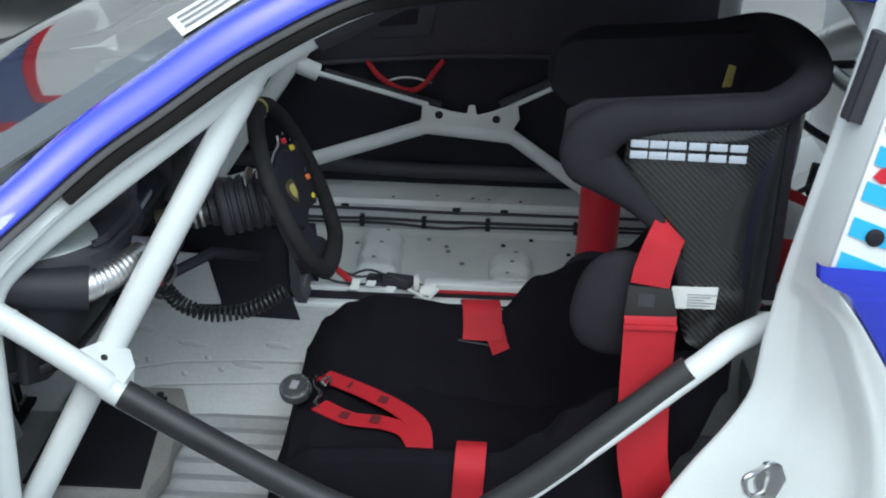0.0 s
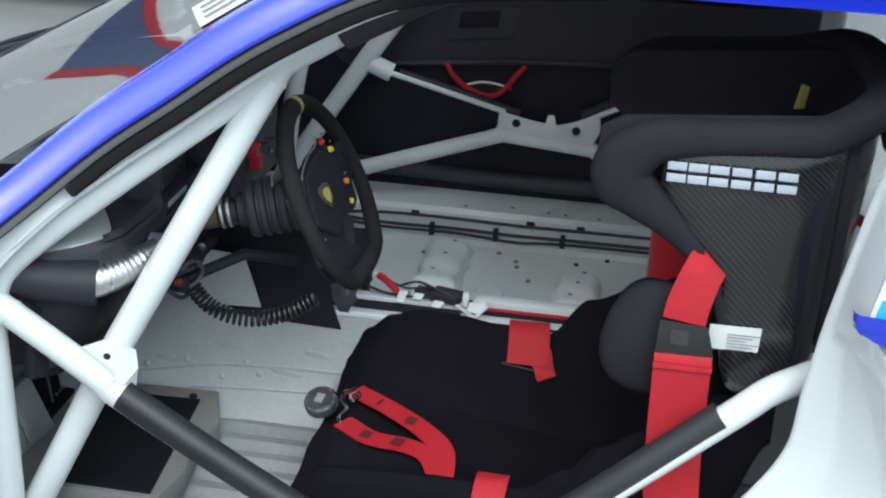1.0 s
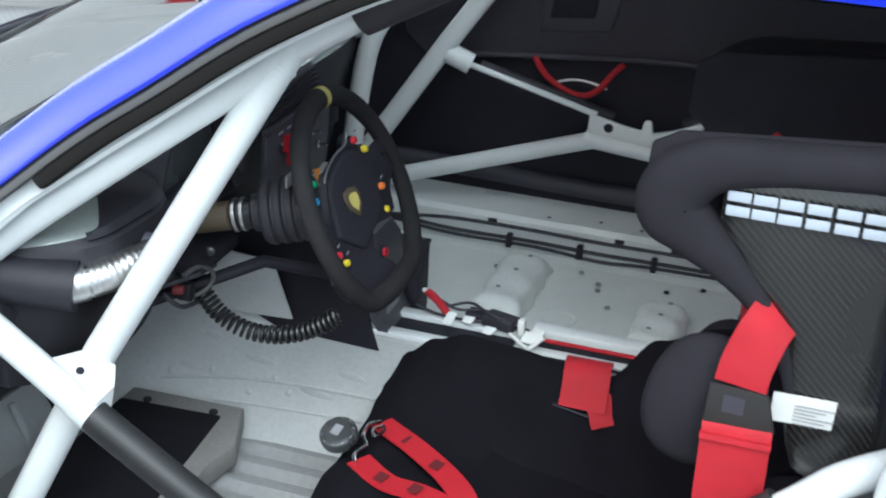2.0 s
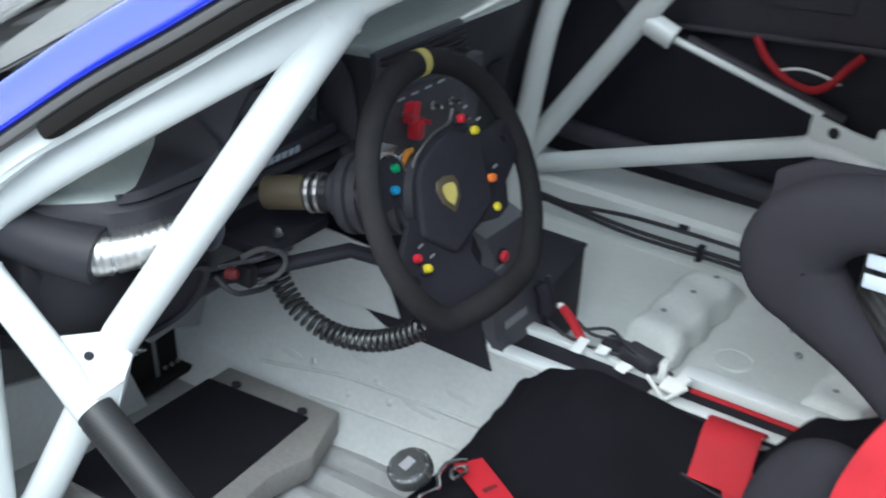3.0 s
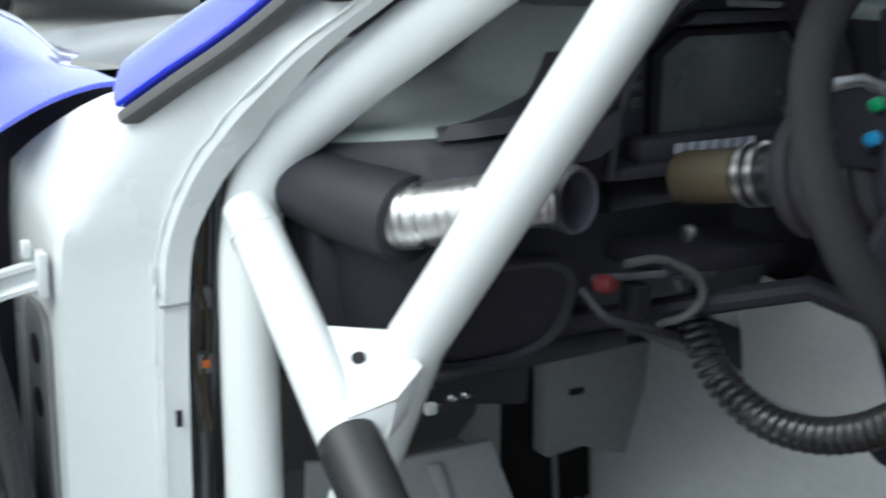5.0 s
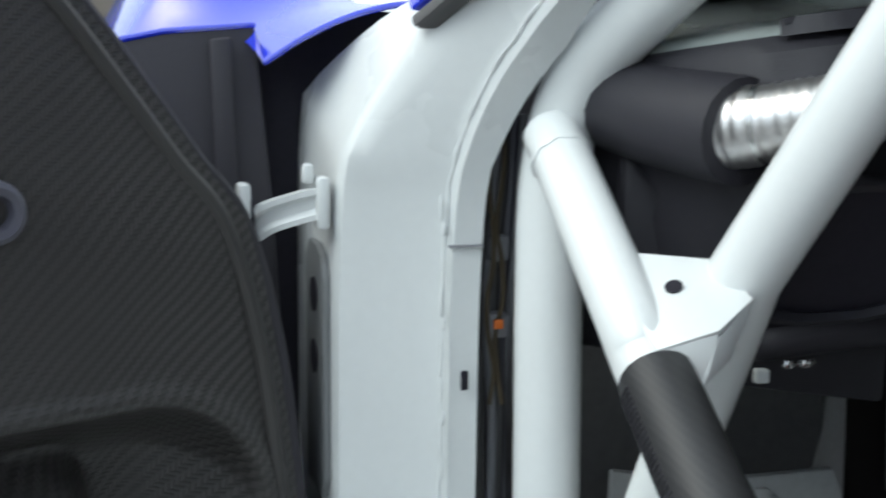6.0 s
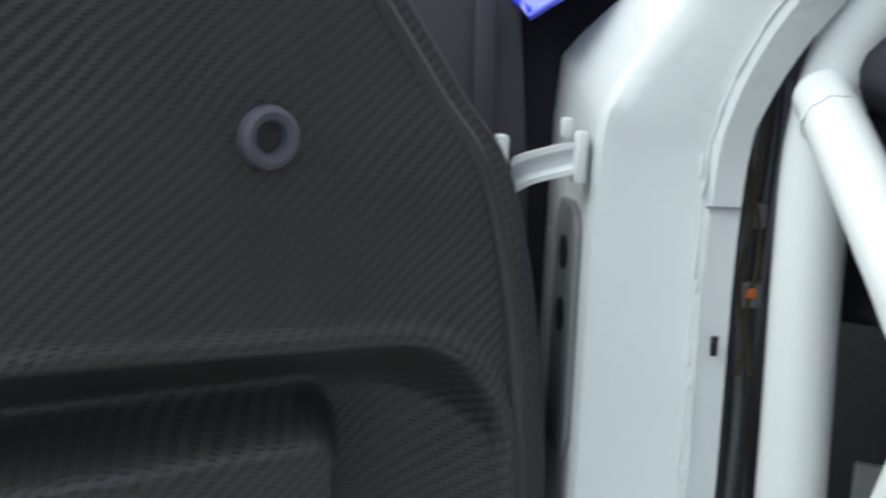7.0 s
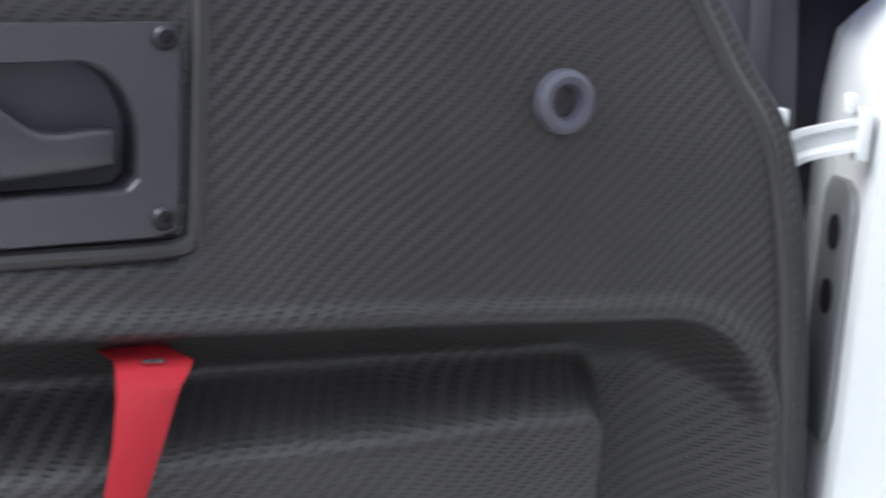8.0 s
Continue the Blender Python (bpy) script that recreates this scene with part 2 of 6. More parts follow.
# grey steel; on the hinge plate it stands for the pillar side's shade
HINGEGREY = material("grey_steel_hinge_shade", (0.17, 0.175, 0.18), 0.5, vary=0.08, scale=25, bump=0.1, bump_scale=120)
GROUND = material("grey_asphalt", (0.22, 0.217, 0.21), 0.85, vary=0.12, scale=6, bump=0.5, bump_scale=60)
GREYPANEL = material("dark_grey_switch_panel", (0.072, 0.0703, 0.0847), 0.45, vary=0.08, scale=20, bump=0.15, bump_scale=600)
WORNYELLOW = material("worn_yellow_paint", (0.5, 0.42, 0.12), 0.7, vary=0.2, scale=120, bump=0.3, bump_scale=900)
SCREEN = material("dark_display_glass", (0.09, 0.098, 0.1), 0.25, vary=0.05)
TRAILERWHITE = material("white_trailer_paint", (0.86, 0.87, 0.87), 0.35, vary=0.04, scale=2)
NAVY = material("slate_blue_vinyl", (0.10, 0.125, 0.27), 0.4, vary=0.05, scale=3)
BROWNWALL = material("brown_grey_brick", (0.22, 0.19, 0.16), 0.85, vary=0.2, scale=4, bump=0.4, bump_scale=12)
GLASS = clear_glass("side_window_glass")
SCREENGLASS = clear_glass("windscreen_glass", (0.95, 0.985, 0.97), 3.7)


# ---------------------------------------------------------------- shape helpers
def V(*a):
    return Vector(a if len(a) > 1 else a[0])


def spline(pts, n=6, closed=False):
    """Points of a smooth curve through pts."""
    pts = [V(p) for p in pts]
    k = len(pts)
    out = []
    for i in range(k if closed else k - 1):
        p1, p2 = pts[i], pts[(i + 1) % k]
        p0 = pts[i - 1] if (closed or i > 0) else p1 * 2 - p2
        p3 = pts[(i + 2) % k] if (closed or i + 2 < k) else p2 * 2 - p1
        for j in range(n):
            u = j / n
            out.append(0.5 * (2 * p1 + (p2 - p0) * u + (2 * p0 - 5 * p1 + 4 * p2 - p3) * u * u + (3 * p1 - p0 - 3 * p2 + p3) * u ** 3))
    if not closed:
        out.append(pts[-1])
    return out


def loft(rings, ring_closed=True, cap=True, path_closed=False):
    """A skin over rings of equally many points."""
    bm = bmesh.new()
    vs = [[bm.verts.new(p) for p in r] for r in rings]
    m = len(rings[0])
    for i in range(len(vs) if path_closed else len(vs) - 1):
        a, b = vs[i], vs[(i + 1) % len(vs)]
        for j in range(m if ring_closed else m - 1):
            bm.faces.new((a[j], a[(j + 1) % m], b[(j + 1) % m], b[j]))
    if cap and ring_closed and not path_closed:
        bm.faces.new(vs[0][::-1])
        bm.faces.new(vs[-1])
    bmesh.ops.recalc_face_normals(bm, faces=bm.faces)
    return bm


def frames_along(pts, up=None):
    """At each point of a path: the point, and two directions across it."""
    out = []
    side = None
    for i, p in enumerate(pts):
        d = (pts[min(i + 1, len(pts) - 1)] - pts[max(i - 1, 0)]).normalized()
        if up is not None:
            side = d.cross(V(up)).normalized()
        elif side is None:
            side = d.orthogonal().normalized()
        else:
            side = (side - d * side.dot(d)).normalized()
        out.append((p, side, side.cross(d).normalized()))
    return out


def tube(pts, r, seg=18, taper=None):
    rings = []
    for i, (p, a, b) in enumerate(frames_along([V(q) for q in pts])):
        rr = taper[i] if taper else r
        rings.append([p + a * rr * math.cos(2 * math.pi * k / seg) + b * rr * math.sin(2 * math.pi * k / seg) for k in range(seg)])
    return loft(rings)


def sweep(pts, profile, up):
    """A closed profile of (across, above) carried along a path."""
    return loft([[p + a * u + b * w for u, w in profile] for p, a, b in frames_along([V(q) for q in pts], up)])


def box(x0, x1, y0, y1, z0, z1, bevel=0.004, seg=2):
    bm = bmesh.new()
    bmesh.ops.create_cube(bm, size=1, matrix=Matrix.Translation(((x0 + x1) / 2, (y0 + y1) / 2, (z0 + z1) / 2)) @ Matrix.Diagonal((x1 - x0, y1 - y0, z1 - z0, 1)))
    if bevel:
        bmesh.ops.bevel(bm, geom=bm.edges[:], offset=bevel, segments=seg, profile=0.5, affect='EDGES')
    return bm


def slab(poly, vec, bevel=0.003, seg=2):
    """A flat outline given a thickness."""
    bm = bmesh.new()
    a = [bm.verts.new(p) for p in poly]
    b = [bm.verts.new(V(p) + V(vec)) for p in poly]
    bm.faces.new(a[::-1])
    bm.faces.new(b)
    for i in range(len(a)):
        j = (i + 1) % len(a)
        bm.faces.new((a[i], a[j], b[j], b[i]))
    bmesh.ops.recalc_face_normals(bm, faces=bm.faces)
    if bevel:
        bmesh.ops.bevel(bm, geom=bm.edges[:], offset=bevel, segments=seg, profile=0.5, affect='EDGES')
    return bm


def lathe(profile, m, seg=28):
    """(radius, along) turned round the local z axis, then placed by m."""
    return loft([[m @ V(r * math.cos(2 * math.pi * k / seg), r * math.sin(2 * math.pi * k / seg), h) for k in range(seg)] for r, h in profile])


def axis_pose(at, along):
    return Matrix.Translation(at) @ V(along).to_track_quat('Z', 'Y').to_matrix().to_4x4()


def strap(pts, acrosses, width, thick=0.003, n=8):
    """Webbing along a path; acrosses gives its width direction at each point."""
    c = spline(pts, n)
    w = spline(acrosses, n)
    rings = []
    for i, p in enumerate(c):
        d = (c[min(i + 1, len(c) - 1)] - c[max(i - 1, 0)]).normalized()
        a = (w[i] - d * w[i].dot(d)).normalized()
        nrm = a.cross(d)
        h, t = width / 2, thick / 2
        rings.append([p - a * h - nrm * t, p - a * h + nrm * t, p - a * h * .5 + nrm * t * 1.3, p + nrm * t, p + a * h * .5 + nrm * t * 1.3, p + a * h + nrm * t, p + a * h - nrm * t, p - nrm * t])
    return loft(rings)


def merge(*bms):
    out = bmesh.new()
    for b in bms:
        me = bpy.data.meshes.new("t")
        b.to_mesh(me)
        b.free()
        out.from_mesh(me)
        bpy.data.meshes.remove(me)
    return out


def part(name, bm, mat, parent=None, label="", smooth=True, angle=35):
    """Links a bmesh as one mesh object, under a thing or a part if given."""
    me = bpy.data.meshes.new(name)
    bm.to_mesh(me)
    bm.free()
    me.materials.append(mat)
    if smooth:
        me.shade_smooth()
        me.set_sharp_from_angle(angle=radians(angle))
    ob = new(name, me)
    if parent:
        ob.parent = parent
        ob.matrix_parent_inverse = BASES.get(parent.name, Matrix()).inverted()
        BASES[ob.name] = Matrix()
    if label:
        ob["label"] = label
    return ob


BASES = {}


def thing(name, at, label, category, group="", kind=""):
    ob = new(name)
    ob.empty_display_size = 0.05
    ob.location = at
    BASES[ob.name] = Matrix.Translation(at)
    return tagged(ob, label, category, group, kind)


def blob(c, r, m=None, squash=1.0, seg=24, rings=14):
    """A superellipsoid pad."""
    bm = bmesh.new()
    bmesh.ops.create_uvsphere(bm, u_segments=seg, v_segments=rings, radius=1)
    for v in bm.verts:
        q = v.co
        v.co = V(*(math.copysign(abs(k) ** squash, k) for k in q))
        v.co = V(v.co.x * r[0], v.co.y * r[1], v.co.z * r[2])
    bmesh.ops.transform(bm, matrix=Matrix.Translation(c) @ (m or Matrix()), verts=bm.verts)
    return bm

# ---------------------------------------------------------------- ground
g = bmesh.new()
bmesh.ops.create_grid(g, x_segments=40, y_segments=40, size=300)
tagged(part("ground", g, GROUND, smooth=False), "grey asphalt paddock ground under the car", "ground", kind="structure")

# ---------------------------------------------------------------- the car's shell
car = thing("race_car", (0.4, 0.735, 0.0), "blue and white race car standing with its door open", "car")

# hinge pillar and windscreen pillar: one jamb swept from the sill to the roof
JAMB = spline([(-.235, .065, .10), (-.228, .067, .40), (-.222, .068, .60), (-.205, .074, .70), (-.155, .095, .785), (-.05, .135, .865), (.10, .18, .975), (.30, .235, 1.115), (.50, .275, 1.205), (.80, .29, 1.262), (1.10, .285, 1.27), (1.25, .28, 1.265)], 6)


def jamb_ring(p, d, prof):
    """Profile in (outboard, towards the opening) at a point of the jamb."""
    n = V(d.z, 0, -d.x).normalized()
    return [p + V(0, -1, 0) * o + n * q for o, q in prof]


def along_jamb(prof, a=0, b=None):
    b = len(JAMB) if b is None else b
    rings = []
    for i in range(a, b):
        d = (JAMB[min(i + 1, len(JAMB) - 1)] - JAMB[max(i - 1, 0)]).normalized()
        pr = prof(i) if callable(prof) else prof
        rings.append(jamb_ring(JAMB[i], d, pr))
    return loft(rings)


LOW = [(-.012, .004), (-.012, .012), (.012, .013), (.016, .004), (.03, -.002), (.082, -.012), (.096, -.018), (.100, -.026), (.1003, -.033), (.106, -.17), (-.002, -.17), (-.002, .004)]
HIGH = [(-.03, -.03), (-.03, -.012), (-.008, -.010), (-.003, -.016), (-.006, -.024), (-.006, -.030), (-.006, -.036), (-.008, -.042), (-.0085, -.0423), (-.03, -.055), (-.05, -.055), (-.04, -.03)]
MID = [(-.030, .004), (-.030, .011), (.004, .011), (.008, .002), (.012, -.006), (.028, -.020), (.043, -.036), (.050, -.048), (.0498, -.0488), (.045, -.058), (-.01, -.058), (-.02, .004)]


def jamb_profile(i):
    lo, hi, t = (LOW, MID, (i - 17) / 7) if i < 24 else (MID, HIGH, (i - 24) / 6)
    t = min(1, max(0, t))
    inb = .024 * min(1, max(0, (i - 29) / 5))
    return [(a + (c - a) * t - inb, b + (d - b) * t) for (a, b), (c, d) in zip(lo, hi)]


part("door_jamb", along_jamb(jamb_profile), WHITE, car, "white painted hinge pillar and windscreen pillar jamb")
# trim, seal and blue skin follow a straighter line outside the jamb
RAIL = spline([(-.205, .026, .803), (-.16, .058, .838), (-.1, .106, .888), (0, .166, .975), (.1, .20, 1.046), (.26, .24, 1.155), (.47, .28, 1.25), (.80, .295, 1.31), (1.10, .29, 1.32), (1.25, .285, 1.315)], 6)


def rounded_profile(p, n=4):
    return [(q.x, q.y) for q in spline([(u, w, 0) for u, w in p], n, closed=True)]


def along_rail(prof, a=0):
    rings = []
    for i in range(a, len(RAIL)):
        d = (RAIL[min(i + 1, len(RAIL) - 1)] - RAIL[max(i - 1, 0)]).normalized()
        rings.append(jamb_ring(RAIL[i], d, prof(RAIL[i].x) if callable(prof) else prof))
    return loft(rings)


def trim_profile(x):
    """The soft trim widens towards the roof."""
    w = .021 + .030 * min(1, max(0, (x - .42) / .3))
    return [(.001, .0165), (.005, .018), (.006, .0165 + w * .5), (.004, .0165 + w * .85), (-.004, .0165 + w), (-.024, .0165 + w), (-.024, .0165)]


part("pillar_trim", along_rail(trim_profile, 15), TRIMBLACK, car, "black soft pillar trim")
part("door_seal", along_rail([(.001, .003), (.005, .0045), (.006, .009), (.005, .0135), (.001, .016), (-.012, .016), (-.012, .003)]), SEALGREY, car, "dark grey rubber seal")
part("seal_gap", along_rail([(-.002, -.001), (-.001, .004), (-.012, .004), (-.012, -.001)]), DARK, car)
part("pillar_skin", along_rail(rounded_profile([(.001, -.001), (.005, -.003), (.0055, -.010), (.002, -.022), (-.005, -.036), (-.014, -.048), (-.024, -.054), (-.042, -.056), (-.03, -.02), (-.012, -.001)])), BLUE, car, "glossy blue windscreen pillar and roof rail")

# sill below the door opening
part("sill", sweep([(-.26, -.0, .26), (.2, -.02, .26), (.9, -.02, .26), (1.2, -.02, .28)], [(-.08, -.12), (-.1, -.04), (-.09, .02), (-.03, .04), (.03, .045), (.06, .03), (.08, -.12)], (0, 0, 1)), WHITE, car, "white painted door sill")
# floor pan with pressed ribs
fl = []
ys = [.03 + .0075 * k for k in range(82)]
for i in range(0, 60):
    x = -.75 + i * .04
    fl.append([V(x, y, .232 + .008 * max(-1, min(1, 1.6 * math.sin(2 * math.pi * y / .06))) * min(1, max(0, (x + .05) * 8))) for y in ys] + [V(x, .66, .245)])
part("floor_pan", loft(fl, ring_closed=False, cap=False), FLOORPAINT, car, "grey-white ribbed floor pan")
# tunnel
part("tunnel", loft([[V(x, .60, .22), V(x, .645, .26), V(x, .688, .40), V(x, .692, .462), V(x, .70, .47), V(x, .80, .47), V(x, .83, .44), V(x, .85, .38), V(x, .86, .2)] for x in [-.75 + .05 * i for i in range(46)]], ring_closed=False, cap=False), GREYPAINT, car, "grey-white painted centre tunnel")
part("tunnel_rail", box(-.1, .40, .691, .717, .466, .4785, .003), CAGE, car)
part("tunnel_rail", box(.50, 1.3, .722, .746, .462, .4785, .003), CAGE, car)
part("tunnel_rail", box(-.1, .52, .763, .789, .468, .484, .003), CAGE, car)
part("tunnel_rail", box(.52, 1.3, .785, .822, .44, .490, .004), CAGE, car)
part("rail_channel", box(-.1, 1.3, .718, .784, .4705, .4745, 0), DARK, car, "black strip between the rails")
part("tunnel_seam", tube(spline([(-.16, .658, .306), (-.02, .666, .332), (.03, .668, .338), (.15, .669, .345), (.30, .670, .348), (.45, .670, .35)], 5), .0035, 8), GREYPAINT, car, "pressed seam along the tunnel")
part("tunnel_seam", tube(spline([(-.05, .652, .285), (.05, .655, .292), (.2, .657, .30), (.3, .658, .302)], 5), .003, 8), GREYPAINT, car)
for x, z in ((-.143, .320), (.069, .345), (.099, .325), (-.058, .338), (.02, .312)):
    part("tunnel_stud", lathe([(0, 0), (.007, 0), (.0075, .002), (.004, .004), (.0035, .007), (0, .0075)], axis_pose((x, .6595 + (z - .30) * .3, z), (0, -.95, .3)), 12), GREYPAINT, car)
for x, z, w in ((-.10, .335, .028), (.04, .372, .035), (.16, .332, .04), (-.06, .40, .02), (.22, .375, .03)):
    part("tunnel_dent", blob((x, .6575 + (z - .30) * .306, z), (w, .0018, .010), Matrix.Rotation(radians(12), 4, 'Y'), 1.0, 20, 12), GREYPAINT, car)
# passenger floor, with two raised seat boxes, and the far sill
part("passenger_floor", loft([[V(x, y, .395 + .004 * math.sin(x * 40) * (0 if y < .9 or y > 1.2 else 1)) for y in (.82, .9, 1.0, 1.1, 1.2, 1.28)] + [V(x, 1.30, .41), V(x, 1.305, .46)] for x in [-.6 + .05 * i for i in range(43)]], ring_closed=False, cap=False), LITPAINT, car, "grey-white passenger floor")
part("far_sill", sweep([(-.6, 1.35, .45), (.5, 1.35, .45), (1.5, 1.35, .45)], [(.06, -.1), (.055, .018), (.045, .028), (-.02, .036), (-.06, .04), (-.06, -.1)], (0, 0, 1)), WHITE, car, "white inner sill with small holes")
for x, w, y0, y1, h0 in ((.405, .048, .935, 1.235, .052), (.715, .047, .90, 1.12, .050)):
    hump = []
    for k in range(19):
        u = k / 18
        h = h0 * min(1, (k + .2) / 1.4) * (1 - .8 * max(0, (u - .8) / .2) ** 2)
        ring = []
        for j in range(17):
            t = math.pi * j / 16
            c = math.copysign(abs(math.cos(t)) ** .42, math.cos(t))
            crease = .0018 * math.sin(k * 2.3 + 2.1 * j) + .0022 * math.sin(k * .9 + 1.3 * c) * math.sin(t)
            ring.append(V(x + (w + .004 * math.sin(k * 1.1)) * c, y0 + (y1 - y0) * u, .394 + h * math.sin(t) ** .42 + crease * math.sin(t)))
        hump.append(ring)
    part("seat_box", loft(hump, ring_closed=False, cap=False), CRUMPLED, car, "raised seat mounting box, wrinkled pressed steel", angle=50)
    for v in (.25, .55, .8):
        part("box_hole", lathe([(0, 0), (.005, 0), (.005, .001), (0, .0012)], axis_pose((x - .02 + .04 * v, y0 + (y1 - y0) * v, .395 + h0 + .002), (0, 0, 1)), 10), INK, car)
for x, y, r in ((.52, 1.02, .035), (.80, 1.0, .03)):
    part("floor_pressing", lathe([(r, 0), (r * .93, .003), (r * .86, .0005), (0, 0)], axis_pose((x, y, .396), (0, 0, 1)), 28), LITPAINT, car)
# far door and far window
part("far_door_skin", slab([(-.2, 1.40, .46), (1.2, 1.40, .46), (1.2, 1.40, .93), (.55, 1.40, .93), (.2, 1.40, .87), (-.2, 1.40, .86)], (0, .05, 0), .01), DARK, car, "black far door inner shell")
part("far_door_panel", slab([(.05, 1.385, .83), (.10, 1.385, .785), (.22, 1.385, .798), (.36, 1.385, .813), (.64, 1.385, .835), (1.2, 1.385, .842), (1.2, 1.385, 1.13), (.72, 1.385, 1.13), (.52, 1.385, 1.02), (.20, 1.385, .93), (.05, 1.385, .87)], (0, .014, 0), .006), DOORCARD, car, "charcoal plastic far door card")
part("card_recess", slab([(.35, 1.380, .868), (.50, 1.380, .885), (.515, 1.380, .96), (.355, 1.380, .945)], (0, .006, 0), .003), BLACKPL, car, "handle recess in the far door card")
part("card_handle", slab([(.37, 1.376, .900), (.465, 1.376, .910), (.47, 1.376, .95), (.375, 1.376, .94)], (0, .006, 0), .003), CARDBLACK, car)
part("card_ledge", tube(spline([(.11, 1.378, .790), (.36, 1.378, .816), (.64, 1.378, .838), (1.2, 1.378, .845)], 5), .006, 8), DOORCARD, car)
part("door_ridge", tube([(-.1, 1.392, .545), (.5, 1.392, .528), (1.15, 1.392, .53)], .02, 12), BLACKPL, car, "rounded lower ridge of the far door")
part("far_window", slab([(.2, 1.40, .93), (1.2, 1.40, .93), (1.15, 1.34, 1.22), (.55, 1.34, 1.20)], (0, .006, 0), 0), GLASS, car, "clear far side window")
part("roof", loft([[V(x, y, 1.27 + .03 * math.sin(math.pi * (y - .2) / 1.1)) for y in (.2, .4, .6, .735, .9, 1.1, 1.3)] for x in (.45, .7, .9, 1.2, 1.6)], ring_closed=False, cap=False), BLUE, car, "blue roof skin")
part("headliner", loft([[V(x, y, 1.245 + .03 * math.sin(math.pi * (y - .2) / 1.1)) for y in (.34, .45, .6, .735, .9, 1.1, 1.3)] for x in (.45, .7, .9, 1.2, 1.6)], ring_closed=False, cap=False), CARDBLACK, car, "black inner roof lining")
part("far_roof_rail", tube(spline([(-.25, 1.35, .84), (.1, 1.33, 1.0), (.5, 1.28, 1.19), (.9, 1.26, 1.25), (1.4, 1.27, 1.24)], 5), .04, 10), DARK, car)
# windscreen
def glass_at(w, v, lift=0.0):
    """A point of the windscreen: w from foot to roof, v across."""
    foot, head = V(-.30, .13, .85), V(.38, .33, 1.29)
    e = foot.lerp(head, w)
    k = 1 - (2 * v - 1) ** 2
    mid = V(-.58, 0, .868).lerp(V(.30, 0, 1.335), w)
    return V(e.x + (mid.x - e.x) * k - .55 * lift, e.y + (1.47 - 2 * e.y) * v, e.z + (mid.z - e.z) * k + .83 * lift)


part("windscreen", loft([[glass_at(w / 8, v / 24) for w in range(9)] for v in range(25)], ring_closed=False, cap=False), SCREENGLASS, car, "clear windscreen")
for v0, v1 in ((0, .035), (.965, 1)):
    part("frit_border", loft([[glass_at(w / 8, v0 + (v1 - v0) * k, -.004) for w in range(9)] for k in (0, .5, 1)], ring_closed=False, cap=False), FRIT, car, "grey dotted windscreen border")
part("frit_border", loft([[glass_at(w, v / 16, -.004) for w in (-.02, .03, .07)] for v in range(17)], ring_closed=False, cap=False), FRIT, car, "grey dotted windscreen border")
part("screen_sticker", loft([[glass_at(w, v, .003) for w in (.66, .72, .80)] for v in (.03, .07, .11)], ring_closed=False, cap=False), PAPER, car, "white sticker with grey print")
for k in range(3):
    part("sticker_print", loft([[glass_at(w, v, .005) for w in (.675, .73, .785)] for v in (.045 + .02 * k, .053 + .02 * k)], ring_closed=False, cap=False), INK, car)
part("wiper_arm", tube(spline([glass_at(-.03, .55, .02), glass_at(.03, .68, .025), glass_at(.06, .82, .025), glass_at(.07, .92, .02)], 5), .007, 8), DARK, car, "black wiper arm")
part("wiper_blade", tube(spline([glass_at(.035, .42, .012), glass_at(.05, .65, .012), glass_at(.06, .93, .012)], 5), .006, 8), RUBBER, car)
# scuttle, bonnet and front wing
part("bonnet", loft([[V(x, y, .86 - .10 * ((-.25 - x) / 1.3) ** 1.5 - .05 * ((y - .735) / .6) ** 2) for y in (.12, .3, .5, .735, 1.0, 1.2, 1.35)] for x in (-.25, -.5, -.8, -1.1, -1.5)], ring_closed=False, cap=False), BONNET, car, "dark grey carbon bonnet")
bonnet_z = lambda x, y: .86 - .10 * ((-.25 - x) / 1.3) ** 1.5 - .05 * ((y - .735) / .6) ** 2
for x, y in ((-.478, .163), (-.60, .29)):
    part("bonnet_pin", lathe([(0, 0), (.016, 0), (.016, .002), (.006, .004), (.005, .014), (0, .015)], axis_pose((x, y, bonnet_z(x, y)), (-.1, -.1, 1)), 16), STEEL, car, "steel bonnet pin")
    part("pin_lanyard", tube(spline([(x + .026 * math.cos(a), y + .015 * math.sin(a), bonnet_z(x, y) + .014 + .008 * math.sin(a)) for a in [2 * math.pi * k / 9 for k in range(10)]], 4), .0035, 8), RED, car, "red pin lanyard loop")
